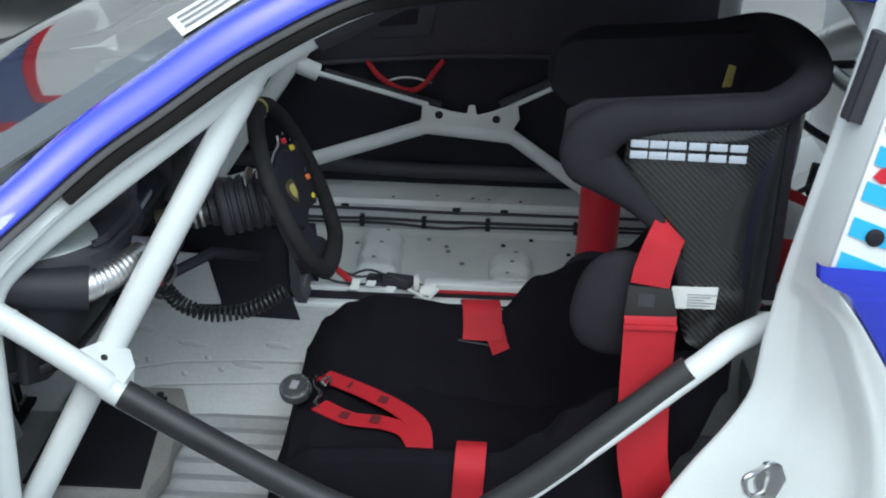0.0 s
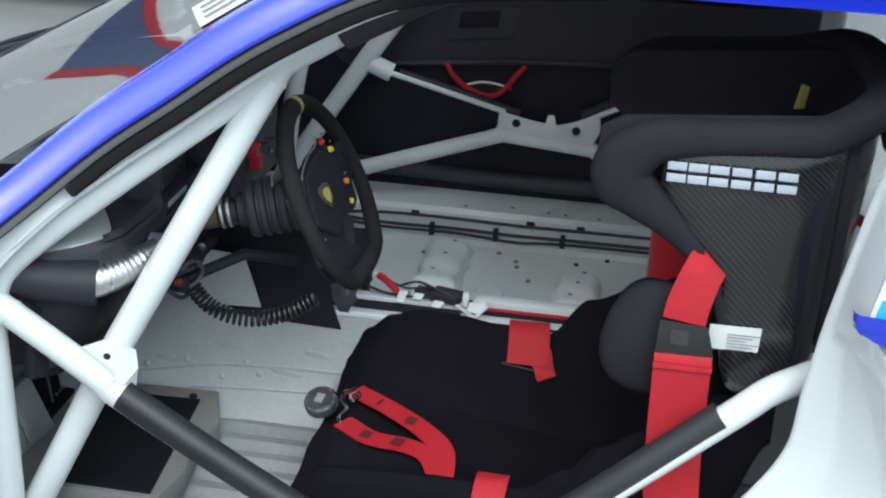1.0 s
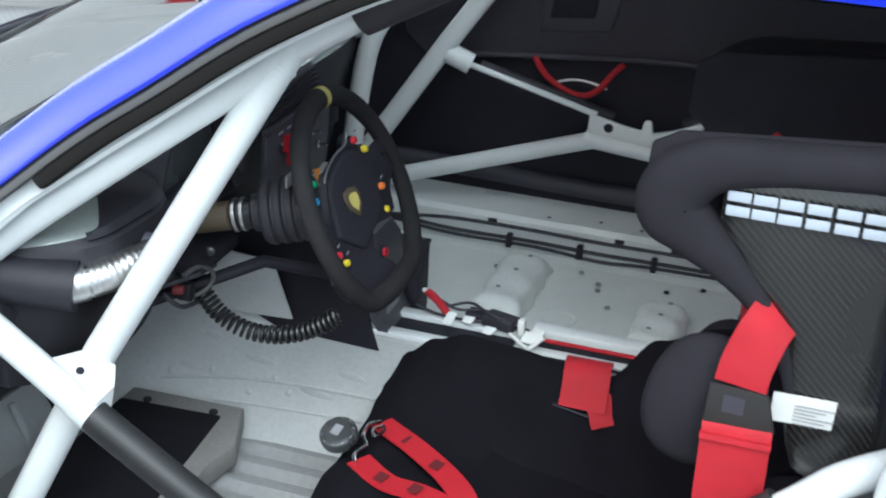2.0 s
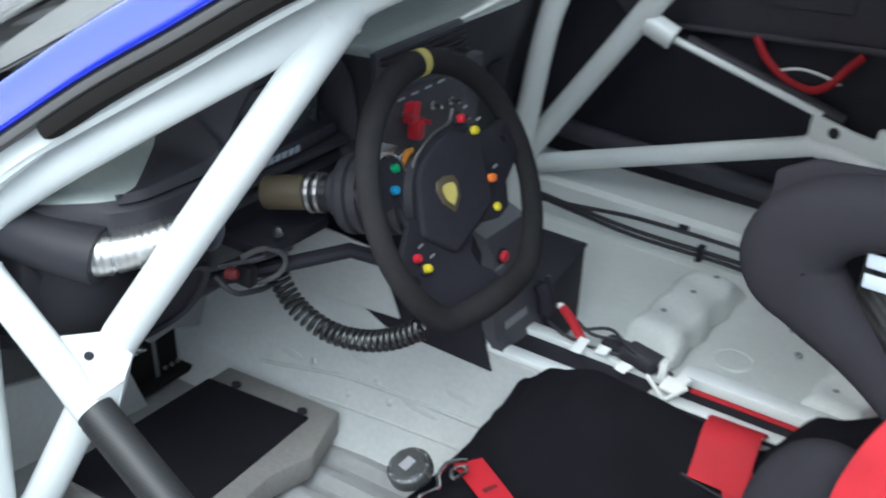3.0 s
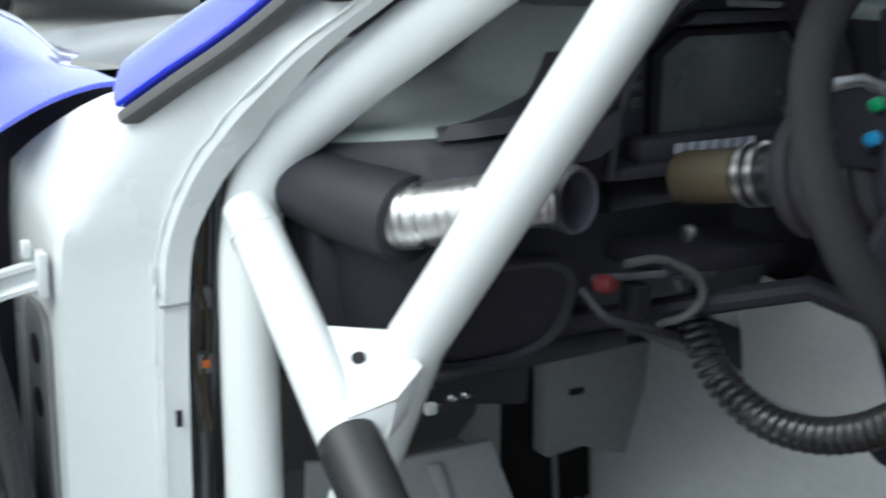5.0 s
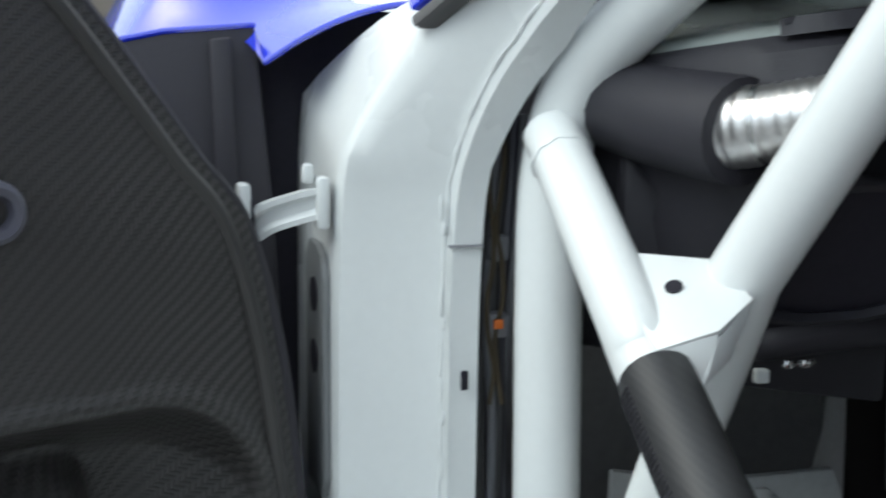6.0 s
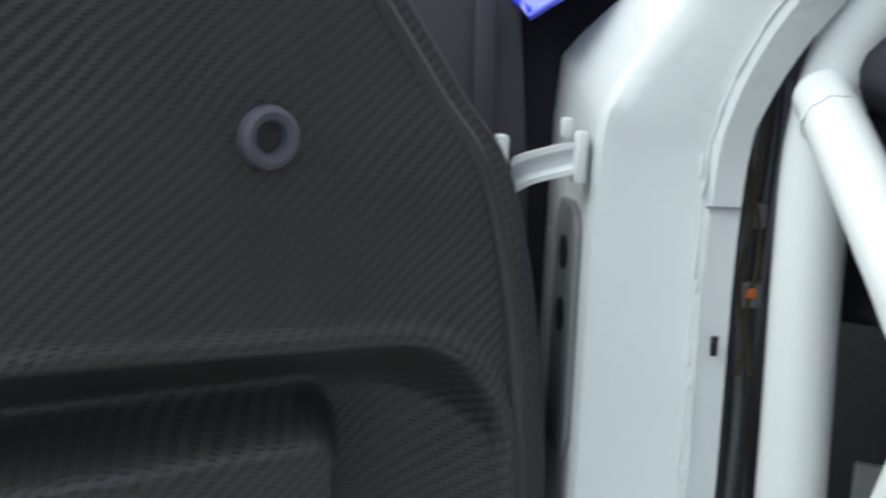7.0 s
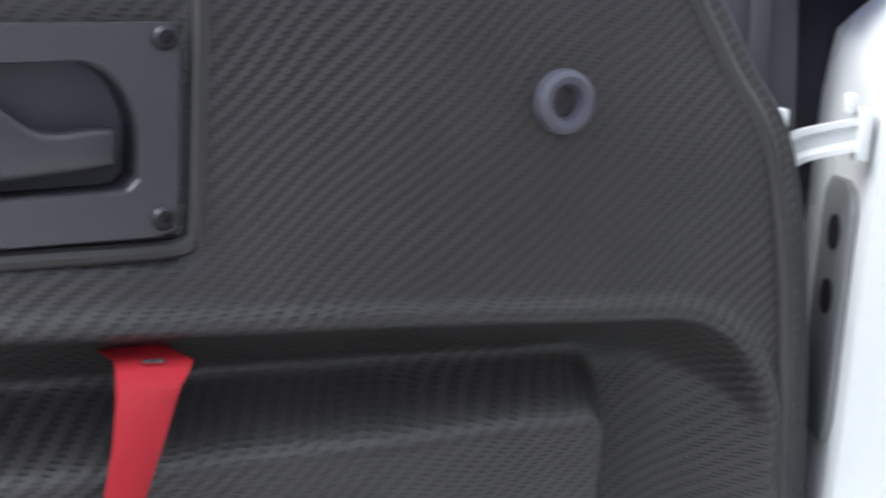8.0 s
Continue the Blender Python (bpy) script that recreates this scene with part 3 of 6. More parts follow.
WING = [
    [(-.30, .055, .812), (-.30, .027, .810), (-.30, -.01, .800), (-.30, -.047, .783), (-.305, -.078, .763), (-.352, -.0795, .792), (-.354, -.155, .786), (-.372, -.20, .72), (-.375, -.21, .25)],
    [(-.40, .055, .812), (-.40, .035, .812), (-.40, -.01, .812), (-.40, -.05, .806), (-.40, -.09, .80), (-.42, -.14, .79), (-.42, -.185, .72), (-.42, -.21, .60), (-.42, -.215, .25)],
    [(-.50, .06, .806), (-.50, .047, .809), (-.50, .012, .828), (-.50, -.034, .848), (-.50, -.09, .862), (-.50, -.145, .852), (-.50, -.195, .77), (-.50, -.215, .62), (-.50, -.22, .25)],
    [(-.70, .12, .795), (-.70, .094, .801), (-.70, .056, .838), (-.70, .0, .862), (-.70, -.085, .880), (-.70, -.15, .866), (-.70, -.20, .78), (-.70, -.225, .66), (-.70, -.23, .55)],
    [(-1.1, .14, .765), (-1.1, .11, .775), (-1.1, .07, .815), (-1.1, .0, .842), (-1.1, -.08, .858), (-1.1, -.15, .836), (-1.1, -.20, .74), (-1.1, -.225, .66), (-1.1, -.23, .58)],
    [(-1.5, .14, .66), (-1.5, .11, .67), (-1.5, .07, .68), (-1.5, .0, .69), (-1.5, -.08, .69), (-1.5, -.14, .66), (-1.5, -.18, .60), (-1.5, -.20, .5), (-1.5, -.2, .4)],
]
cols = [spline(p, 4) for p in zip(*WING)]
part("front_wing", loft(cols, ring_closed=False, cap=False), BLUE, car, "glossy blue front wing")
part("wing_return", slab([(-.345, -.079, .793), (-.345, -.155, .787), (-.345, -.20, .778), (-.345, -.218, .70), (-.345, -.218, .2), (-.345, -.04, .2), (-.345, -.066, .65)], (-.02, 0, 0), .004), RUBBER, car, "black return edge of the front wing")
part("return_rib", slab([(-.343, -.10, .783), (-.343, -.118, .781), (-.343, -.11, .5), (-.343, -.09, .5)], (.006, 0, 0), .003), RUBBER, car)
part("return_edge", tube([(-.347, -.079, .793), (-.347, -.155, .787), (-.347, -.19, .780)], .003, 8), BLUE, car, "blue painted edge")
part("wing_edge", tube(spline([(-.298, .055, .811), (-.298, .027, .809), (-.298, -.01, .799), (-.298, -.047, .782), (-.303, -.078, .762)], 4), .0028, 8), BLUE, car)
part("wing_liner", slab([(-.385, .11, .2), (-.385, .11, .80), (-.385, .04, .806), (-.385, -.036, .795), (-.385, -.08, .785), (-.385, -.08, .2)], (-.02, 0, 0), .003), DARK, car)
# B pillar, quarter panel
def table(z, rows):
    """A smooth value at height z from rows of (height, value)."""
    for (a, b), (c, d) in zip(rows, rows[1:]):
        if z <= c:
            return b + (d - b) * max(0, (z - a) / (c - a))
    return rows[-1][1]


FRONT = [(.24, .90), (.36, .945), (.44, .986), (.50, 1.023), (.545, 1.054), (.59, 1.081), (.64, 1.101), (.735, 1.107), (.85, 1.123), (.96, 1.143), (1.09, 1.168), (1.22, 1.192), (1.30, 1.205)]
OUTER = [(.24, 1.49), (.36, 1.45), (.45, 1.42), (.60, 1.345), (.70, 1.292), (.76, 1.254), (.83, 1.208), (.875, 1.172), (.90, 1.150), (.95, 1.164), (1.09, 1.198), (1.30, 1.25)]
qy = lambda z: -.034 + (z - .89) * .16
ACROSS = [.03 + .97 * k / 30 for k in range(31)]
rings = []
for k in range(107):
    z = .24 + .01 * k
    sm = lambda rows: (table(z - .02, rows) + table(z, rows) * 2 + table(z + .02, rows)) / 4
    fe, oe = sm(FRONT), sm(OUTER)
    ye = -.036 if z < .87 else qy(max(z, .89)) + .004
    ring = [V(fe + .004, .135, z), V(fe - .006, .122, z), V(fe - .009, .114, z), V(fe - .004, .108, z)]
    for u in ACROSS:
        # a deep pressing with a round upper corner and a rolled rim
        a, b = (.70 - u) * (oe - fe), .850 - z
        d = .05 - math.hypot(.05 - a, .05 - b) if a < .05 and b < .05 else min(a, b)
        e = min(1, max(0, d / .034))
        y = .106 + (ye - .106) * (1 - (1 - u) ** 1.7)
        y += .040 * e * e * (3 - 2 * e) * min(1, u / .25) - .005 * math.exp(-(d / .010) ** 2) * min(1, u / .2)
        ring.append(V(fe + (oe - fe) * u, min(y, .106), z))
    rings.append(ring + [V(oe + .006, ye + .02, z), V(fe + .03, .14, z)])
part("lock_pillar", loft(rings), WHITE, car, "white painted lock pillar jamb with rolled edges", angle=75)
qp = spline([(1.50, 0, .2), (1.425, 0, .45), (1.35, 0, .6), (1.296, 0, .70), (1.258, 0, .762), (1.212, 0, .832), (1.176, 0, .880), (1.152, 0, .893), (1.134, 0, .905), (1.130, 0, .93)], 4)
part("quarter_panel", loft([[V(p.x - .004, -.026, p.z), V(p.x - .001, -.038, p.z), V(p.x + .006, -.043, p.z), V(p.x + .12, -.055, p.z), V(p.x + .6, -.07, p.z)] for p in qp], ring_closed=False, cap=False), BLUE, car, "glossy blue rear quarter panel")
QW = [(1.140, .893), (1.60, .915), (1.60, 1.24), (1.225, 1.24)]
part("quarter_window", slab([(x, qy(z), z) for x, z in QW], (0, .012, 0), .002), WHITEVINYL, car, "white vinyl-covered quarter window with light blue stripes")
sill_z = lambda x: .897 + (x - 1.14) * .048


def above_sill(poly):
    """Cuts a polygon of (x, z) off at the window's foot."""
    out = []
    for (x0, z0), (x1, z1) in zip(poly, poly[1:] + poly[:1]):
        d0, d1 = z0 - sill_z(x0), z1 - sill_z(x1)
        if d0 >= 0:
            out.append((x0, z0))
        if d0 * d1 < 0:
            u = d0 / (d0 - d1)
            out.append((x0 + (x1 - x0) * u, z0 + (z1 - z0) * u))
    return out


edge_x = lambda z: 1.147 + (z - .893) * .245
for k in range(14):
    z0 = .921 + .0525 * k
    if z0 > 1.21:
        x0 = 1.226 + (z0 - 1.21) / .33
        poly = [(x0, 1.235), (1.6, 1.235 - (1.6 - x0) * .33), (1.6, 1.235 + .027 - (1.6 - x0) * .33), (x0 + .082, 1.235)]
    else:
        x0 = edge_x(z0)
        poly = [(x0, z0), (1.6, z0 - .33 * (1.6 - x0)), (1.6, z0 + .027 - .33 * (1.6 - x0)), (edge_x(z0 + .027), z0 + .027)]
    poly = above_sill([p for p in poly if p[0] <= 1.6001])
    if len(poly) > 2:
        part("stripe", slab([(x, qy(z) - .004, z) for x, z in poly], (0, .004, 0), 0), STRIPE, car)
for x, z in ((1.213, 1.063), (1.222, 1.135), (1.25, 1.06)):
    part("red_mark", slab([(x + .016 * (1 + .35 * (k % 2)) * math.cos(k * .7) , qy(z) - .007, z + .011 * (1 + .3 * ((k + 1) % 2)) * math.sin(k * .7)) for k in range(9)], (0, .004, 0), 0), REDPL, car, "small red printed mark")
part("window_plug", lathe([(0, 0), (.013, 0), (.014, .004), (.01, .008), (0, .009)], axis_pose((1.205, qy(.975) - .004, .972), (0, -1, 0)), 18), DARK, car, "round black plug")
# road wheels under the body
for x, y, side in ((-.98, -.17, -1), (-.98, 1.64, 1), (1.70, -.01, -1), (1.70, 1.42, 1)):
    out = axis_pose((x, y, .32), (0, -side, 0))
    wh = part("road_wheel", lathe([(.20, .004), (.23, 0), (.30, .006), (.318, .03), (.32, .06), (.32, .19), (.318, .215), (.30, .238), (.20, .24)], out, 40), RUBBER, car, "black slick tyre")
    part("rim", lathe([(0, .05), (.05, .045), (.07, .06), (.15, .075), (.19, .03), (.205, .008), (.205, .232), (.19, .235), (0, .2)], out, 30), ALLOY, wh, "silver alloy rim")
# rear bulkhead and parcel area
part("rear_bulkhead", box(1.45, 1.5, .1, 1.4, .2, 1.25, .01), WHITE, car, "white rear bulkhead")
part("rear_floor", box(1.2, 1.5, .1, 1.4, .2, .4, .01), GREYPAINT, car)
part("rear_arch", tube(spline([(1.38, 1.35, .86), (1.38, 1.10, .96), (1.385, .80, 1.075), (1.39, .55, 1.13)], 5), .04, 14), WHITE, car, "white pressed rear arch")
part("rear_shelf", loft([[V(1.30, y, .52), V(1.33, y, .60), V(1.40, y, .66), V(1.46, y, .68)] for y in (.15, .5, .9, 1.35)], ring_closed=False, cap=False), WHITE, car, "white rear seat pan")
part("front_bulkhead", box(-.72, -.66, .05, 1.42, .15, .77, .01), DARK, car)

# ---------------------------------------------------------------- roll cage
cage = thing("roll_cage", (-.18, .13, .23), "white welded steel roll cage with grey carbon sleeves", "roll cage")
part("front_leg", tube(spline([(-.187, .13, .20), (-.186, .13, .45), (-.188, .13, .58), (-.188, .133, .68), (-.172, .147, .752), (-.112, .179, .814), (0, .234, .901), (.1, .282, .975), (.2, .330, 1.049), (.283, .366, 1.110), (.5, .385, 1.225), (.8, .385, 1.27), (1.15, .38, 1.275)], 8), .0275), CAGE, cage)
part("pillar_brace", tube([(-.19, .17, .23), (.008, .197, .63), (.244, .352, 1.088)], .0258), CAGE, cage)
part("door_bar", tube(spline([(-.172, .124, .711), (-.08, .121, .652), (.0, .119, .597), (.034, .121, .567), (.2, .112, .474), (.376, .105, .381), (.5, .108, .332), (.56, .110, .325), (.63, .114, .345), (.75, .122, .43), (1.0, .15, .645), (1.06, .17, .69), (1.13, .21, .71)], 6), .0228), CAGE, cage)
part("front_sleeve", tube(spline([(.038, .120, .570), (.2, .111, .4785), (.376, .104, .3855), (.47, .106, .347)], 6), .0252), SLEEVE, cage, "grey woven carbon sleeve")
part("rear_sleeve", tube(spline([(.66, .1165, .3690), (.75, .1225, .4370), (.87, .1355, .5400), (.993, .1505, .6480)], 6), .0252), SLEEVE, cage, "grey woven carbon sleeve")
lace = []
line = spline([(.048, .1193, .5645), (.2, .111, .4785), (.376, .104, .3855), (.465, .1058, .349)], 40)
for a, b in zip(line, line[1:]):
    d = (b - a).normalized()
    o = V(-.25, -.95, .1)
    o = (o - d * o.dot(d)).normalized()
    u = d.cross(o)
    u = u if u.z > 0 else -u
    lace.append(tube([a + (o * math.cos(w) + u * math.sin(w)) * .0256 + d * .0012 * math.sin(3 * w) for w in [radians(-40 + 14 * k) for k in range(5)]], .0008, 5))
part("sleeve_lacing", merge(*lace), RUBBER, cage, "black lacing along the sleeve")
part("gusset", slab([(-.047, .113, .652), (-.038, .139, .6375), (-.008, .180, .6385), (.038, .187, .6195), (.054, .155, .6035), (.043, .117, .590), (.012, .1125, .613)], (-.0016, .0014, -.0034), .0015), CAGE, cage, "white welded gusset plate with a hole")
part("gusset_web", slab([(.053, .156, .602), (.043, .118, .589), (.040, .127, .563), (.047, .150, .552)], (-.005, 0, -.001), .0015), CAGE, cage)
part("gusset_flange", slab([(.038, .187, .618), (.052, .156, .598), (.050, .148, .566), (.040, .172, .580)], (-.003, -.002, 0), .001), CAGE, cage)
part("roof_padding", tube(spline([(.335, .374, 1.141), (.40, .378, 1.176), (.5, .385, 1.225), (.65, .385, 1.252), (.8, .385, 1.27)], 5), .036), RUBBER, cage, "black foam padding")
part("cross_plate", slab([(x, 1.31, z) for x, z in ((.486, .728), (.56, .712), (.596, .707), (.600, .729), (.615, .730), (.621, .705), (.66, .716), (.719, .742), (.726, .700), (.70, .648), (.66, .640), (.56, .650), (.513, .660), (.484, .688))], (0, .012, 0), .003), CAGE, cage, "white cross plate with two holes")
part("cross_arm_front_top", tube([(.22, 1.285, .808), (.5, 1.318, .726)], .0065), CAGE, cage)
part("arm_padding", tube([(.245, 1.316, .796), (.53, 1.346, .714)], .013, 12), RUBBER, cage, "black foam padding")
part("cross_arm_rear_top", tube([(.70, 1.320, .727), (.90, 1.325, .828)], .0065), CAGE, cage)
part("arm_padding", tube([(.68, 1.340, .722), (.90, 1.343, .838)], .016, 12), RUBBER, cage, "black foam padding")
part("node_sleeve", tube([(.185, 1.27, .83), (.235, 1.278, .808)], .022), CAGE, cage)
part("cross_arm_front_low", tube([(-.06, 1.3, .481), (.5, 1.32, .671)], .0185), CAGE, cage)
part("cross_arm_rear_low", tube([(.48, 1.32, .671), (.71, 1.32, .652), (.9, 1.32, .52)], .0185), CAGE, cage)
part("far_brace", tube([(-.07, 1.27, .46), (.178, 1.27, .84), (.33, 1.27, 1.06)], .0215), CAGE, cage)
part("far_leg", tube(spline([(-.03, 1.2, .25), (-.002, 1.2, .55), (.036, 1.2, .83), (.08, 1.235, .93)], 5), .0215), CAGE, cage)
part("far_pillar_tube", tube(spline([(-.15, 1.3, .78), (.2, 1.26, .99), (.5, 1.22, 1.17), (1.1, 1.2, 1.23)], 5), .026), CAGE, cage)
part("harness_bar", tube([(1.3, .24, 1.06), (1.3, 1.25, .97)], .0155), CAGE, cage)
part("main_hoop", tube(spline([(1.29, .2, .3), (1.29, .2, .9), (1.27, .27, 1.16), (1.24, .55, 1.24), (1.2, 1.0, 1.22), (1.2, 1.25, 1.1), (1.2, 1.28, .5)], 6), .026), CAGE, cage)

# spot-weld seam, slot and joint on the hinge pillar flange
for k in range(14):
    z = .34 + .024 * k + .006 * math.sin(k * 1.7)
    part("spot_weld", blob((-.2090 + .0006 * (k % 3), .048 + .0015 * math.sin(k * 2.3), z), (.0018, .0018, .006 + .005 * (k % 3)), None, 1.0, 8, 6), WHITE, car)
bead = []
for i in range(2, 34):
    d = (JAMB[i + 1] - JAMB[i - 1]).normalized()
    q = jamb_ring(JAMB[i], d, jamb_profile(i))[3]
    bead.append(q + V(.0008 * math.sin(i * 1.9), -.0008 + .0009 * math.sin(i * 2.7), 0))
part("seam_bead", tube(spline(bead, 3), .0017, 8, [.0016 + .0006 * math.sin(k * 1.3) * math.sin(k * .37) for k in range(3 * (len(bead) - 1) + 1)]), WHITE, car, "rough sealed seam along the flange")
part("flange_slot", box(-.2075, -.2045, .063, .069, .503, .519, .0008), DARK, car, "dark slot in the flange")
part("flange_joint", box(-.2085, -.2045, .052, .08, .6195, .6215, .0), INK, car)

# ---------------------------------------------------------------- dashboard
dash = thing("dashboard", (-.1, .735, .55), "black plastic dashboard with a glossy top coloured by pale sheen", "dashboard")


def dash_section(y, prof):
    e = abs(y - .735) / .58
    # hollow for the instruments, low shoulder and rounded end on the driver's side
    h = min(1, max(0, (y - .385) / .02)) * min(1, max(0, (.685 - y) / .02))
    s = min(1, max(0, (.455 - y) / .10))
    s = s * s * (3 - 2 * s)
    r = min(1, max(0, (.27 - y) / .105))
    out = []
    for x, z in prof:
        if x < -.5:
            x = -.275 - .28 * (1 - ((y - .735) / .605) ** 2)
        x1 = x - .07 * e ** 4 - (.13 * r * r if x > -.3 else 0)
        if z > .73 and x > -.3:
            x1 = x1 * (1 - h) + h * min(x1, -.075)
        z1 = z - .035 * e ** 3
        if z < .66:
            z1 -= .05 * min(1, max(0, (y - .72) / .2))
        if z > .84:
            z1 -= .072 * s * (1 if x > -.3 else .25) + (.012 * r * r if x > -.3 else 0)
        out.append(V(x1, y, z1))
    return out


YS = [.165 + .0095 * i for i in range(121)]
part("dash_body", loft([dash_section(y, [(-.57, .862), (-.1, .882), (.012, .882), (.03, .872), (.034, .85), (.02, .80), (.0, .72), (-.03, .64), (-.065, .585), (-.10, .565), (-.15, .56), (-.57, .56)]) for y in YS]), DASHBLACK, dash)
low_end = lambda y: min(1, max(0, (.455 - y) / .10))
part("dash_cover", loft([dash_section(y, [(-.57, .868), (-.1 - .05 * low_end(y), .888), (.0 - .012 * low_end(y), .888), (.016 - .012 * low_end(y), .886), (.028 - .012 * low_end(y), .879), (.031 - .012 * low_end(y), .873), (.0 - .012 * low_end(y), .876), (-.57, .860)]) for y in YS]), DASHTOP, dash, "glossy black dash top, its pale sky sheen put into the colour")
flank = []
for k in range(25):
    y = .235 + .0069 * k
    a, b = .016 - .83 * (y - .25), .034 - .012 * low_end(y)
    flank.append([dash_section(y, [(a + (b - a) * q, .888 - (.012 if q == 1 else 0))])[0] + V(.004 * (q == 1), 0, .006 - .004 * (q == 0)) for q in (0, .2, .4, .6, .8, .93, 1)])
part("hood_flank", loft(flank, ring_closed=False, cap=False), DASHBLACK, dash, "black plastic beside the instrument hood")
def arch(x, a, h, base=.745, n=2.3, y=.535):
    pts = []
    for k in range(29):
        t = math.pi * k / 28
        pts.append(V(x, y - a * math.copysign(abs(math.cos(t)) ** (2 / n), math.cos(t)), base + h * math.sin(t) ** (2 / n)))
    return pts


part("gauge_hood", loft([arch(-.30, .11, .12), arch(-.16, .135, .148), arch(-.05, .147, .168), arch(.0, .15, .172), arch(.008, .149, .171), arch(.009, .143, .165), arch(.002, .138, .16), arch(-.05, .132, .153)], ring_closed=False, cap=False), BLACKPL, dash, "black arched instrument hood", angle=50)
part("gauge_face", slab([p + V(0, 0, 0) for p in arch(-.05, .134, .156)], (-.02, 0, 0), 0), GREYPANEL, dash)
part("gauge_shelf", slab([(-.06, .395, .742), (.004, .40, .742), (.004, .67, .742), (-.06, .675, .742)], (0, 0, .012), .004), BLACKPL, dash)
part("gauge_sill", slab([(-.034, .43, .752), (-.034, .65, .756), (-.006, .65, .757), (-.006, .43, .753)], (0, 0, .022), .004), BLACKPL, dash)
fr = [(.462, .757), (.640, .762), (.645, .845), (.625, .868), (.49, .868), (.462, .848)]
part("display_frame", slab([(-.045, y, z) for y, z in fr], (.012, 0, 0), .004), DARK, dash)
part("display", slab([(-.0325, .553 + (y - .553) * .90, .81 + (z - .81) * .88) for y, z in fr], (.0015, 0, 0), .0006), SCREEN, dash, "dark grey rectangular display")
part("display_visor", slab([(-.034, .48, .872), (-.034, .63, .872), (-.036, .615, .884), (-.036, .50, .884)], (.016, 0, 0), .003), BLACKPL, dash)
for k in range(7):
    y = .466 + k * .0140
    part("badge_bar", slab([(-.0045, y, .7605), (-.0045, y + .0105, .7608), (-.0060, y + .0125, .7695), (-.0060, y + .002, .7692)], (.002, 0, 0), .0006), LETTER, dash)
part("hood_reflector", slab([(-.02, .53, .894), (-.02, .60, .890), (-.022, .595, .884), (-.022, .535, .888)], (.002, 0, 0), 0), INK, dash)
for z in (.80, .815, .83, .845, .86):
    part("warning_lamp", box(-.036, -.032, .436, .448, z, z + .008, .001), SCREEN, dash)
# centre vent and switch panel
part("vent_frame", slab([(.042, .664, .832), (.042, .905, .832), (.03, .90, .886), (.03, .67, .886)], (.014, 0, .003), .005), BLACKPL, dash)
for k in range(5):
    z = .842 + .009 * k
    part("vent_slat", box(.050 - .002 * k, .0605 - .002 * k, .678, .893, z - .0016, z + .0016, .0008, 1), DARK, dash)
part("switch_panel", slab([(.046, .655, .685), (.046, .935, .685), (.052, .935, .822), (.052, .655, .822)], (.012, 0, 0), .004), GREYPANEL, dash, "dark grey switch panel")
part("panel_lip", slab([(.05, .655, .822), (.05, .93, .822), (.05, .925, .834), (.05, .66, .834)], (.018, 0, 0), .004), BLACKPL, dash)
for y, z, mt in ((.715, .79, DARK), (.76, .765, REDPL), (.79, .782, DARK), (.84, .775, DARK), (.87, .74, DARK)):
    part("toggle_switch", merge(lathe([(0, 0), (.007, 0), (.007, .004), (.003, .006), (.003, .012), (.004, .02), (0, .021)], axis_pose((.064, y, z), (1, 0, .15)), 12)), mt if mt is REDPL else STEEL, dash)
part("switch_guard", merge(slab([(.064, .712, .775), (.064, .730, .775), (.066, .730, .808), (.066, .712, .808)], (.022, 0, .004), .004), slab([(.066, .722, .748), (.066, .740, .748), (.068, .738, .778), (.068, .720, .778)], (.024, 0, .002), .005)), REDPL, dash, "red flip guard")
for k in range(6):
    part("panel_print", box(.0642, .0647, .70 + .035 * k, .718 + .035 * k, .812, .816, 0), LETTER, dash)
part("dash_hole", box(.004, .012, 1.048, 1.106, .704, .762, .003), DARK, dash, "dark square opening")
# lower driver's side: oval opening with a raised rim, and the round pipe end
def oval(c, ry, rz, sq, n=28):
    return [V(c[0], c[1] + ry * math.copysign(abs(math.cos(t)) ** sq, math.cos(t)), c[2] + rz * math.copysign(abs(math.sin(t)) ** sq, math.sin(t))) for t in [2 * math.pi * k / n for k in range(n)]]


a1 = oval((.002, .275, .64), .075, .05, .7)
part("opening_rim", loft([[p + V((p.z - .64) * .42, 0, 0) + (p - V(.002, .275, .64)) * k + V(d, 0, 0) for p in a1] for k, d in ((-.14, -.012), (-.10, .006), (0, .009), (.08, .004), (.10, -.006))], cap=False), DASHBLACK, dash)
part("opening_back", slab([p + V((p.z - .64) * .42, 0, 0) + (p - V(.002, .275, .64)) * -.1 for p in a1], (.002, 0, 0), 0), DARK, dash, "black open recess")
part("pipe_end", loft([[V(.048 + d, .322 + r * .72 * math.cos(t), .743 + r * math.sin(t)) for t in [2 * math.pi * k / 24 for k in range(24)]] for d, r in ((-.03, .030), (.002, .0285), (.005, .027), (.004, .0245), (-.004, .0235), (-.03, .023))], cap=False), GROMMET, dash, "dark grey duct end ring")
part("hose_duct", tube(spline([(-.22, .168, .744), (-.12, .189, .728), (-.034, .213, .721)], 5), .0385), DASHBLACK, dash)
part("lower_fascia", slab([(-.14, .172, .70), (-.13, .20, .67), (-.12, .30, .61), (-.12, .40, .575), (-.125, .40, .49), (-.13, .25, .515), (-.14, .172, .545)], (-.02, 0, 0), .006), DASHBLACK, dash, "black lower fascia")
part("lower_edge", tube(spline([dash_section(y, [(-.075, .572)])[0] for y in (.17, .25, .33, .41, .47)], 4), .014, 12), DASHBLACK, dash)
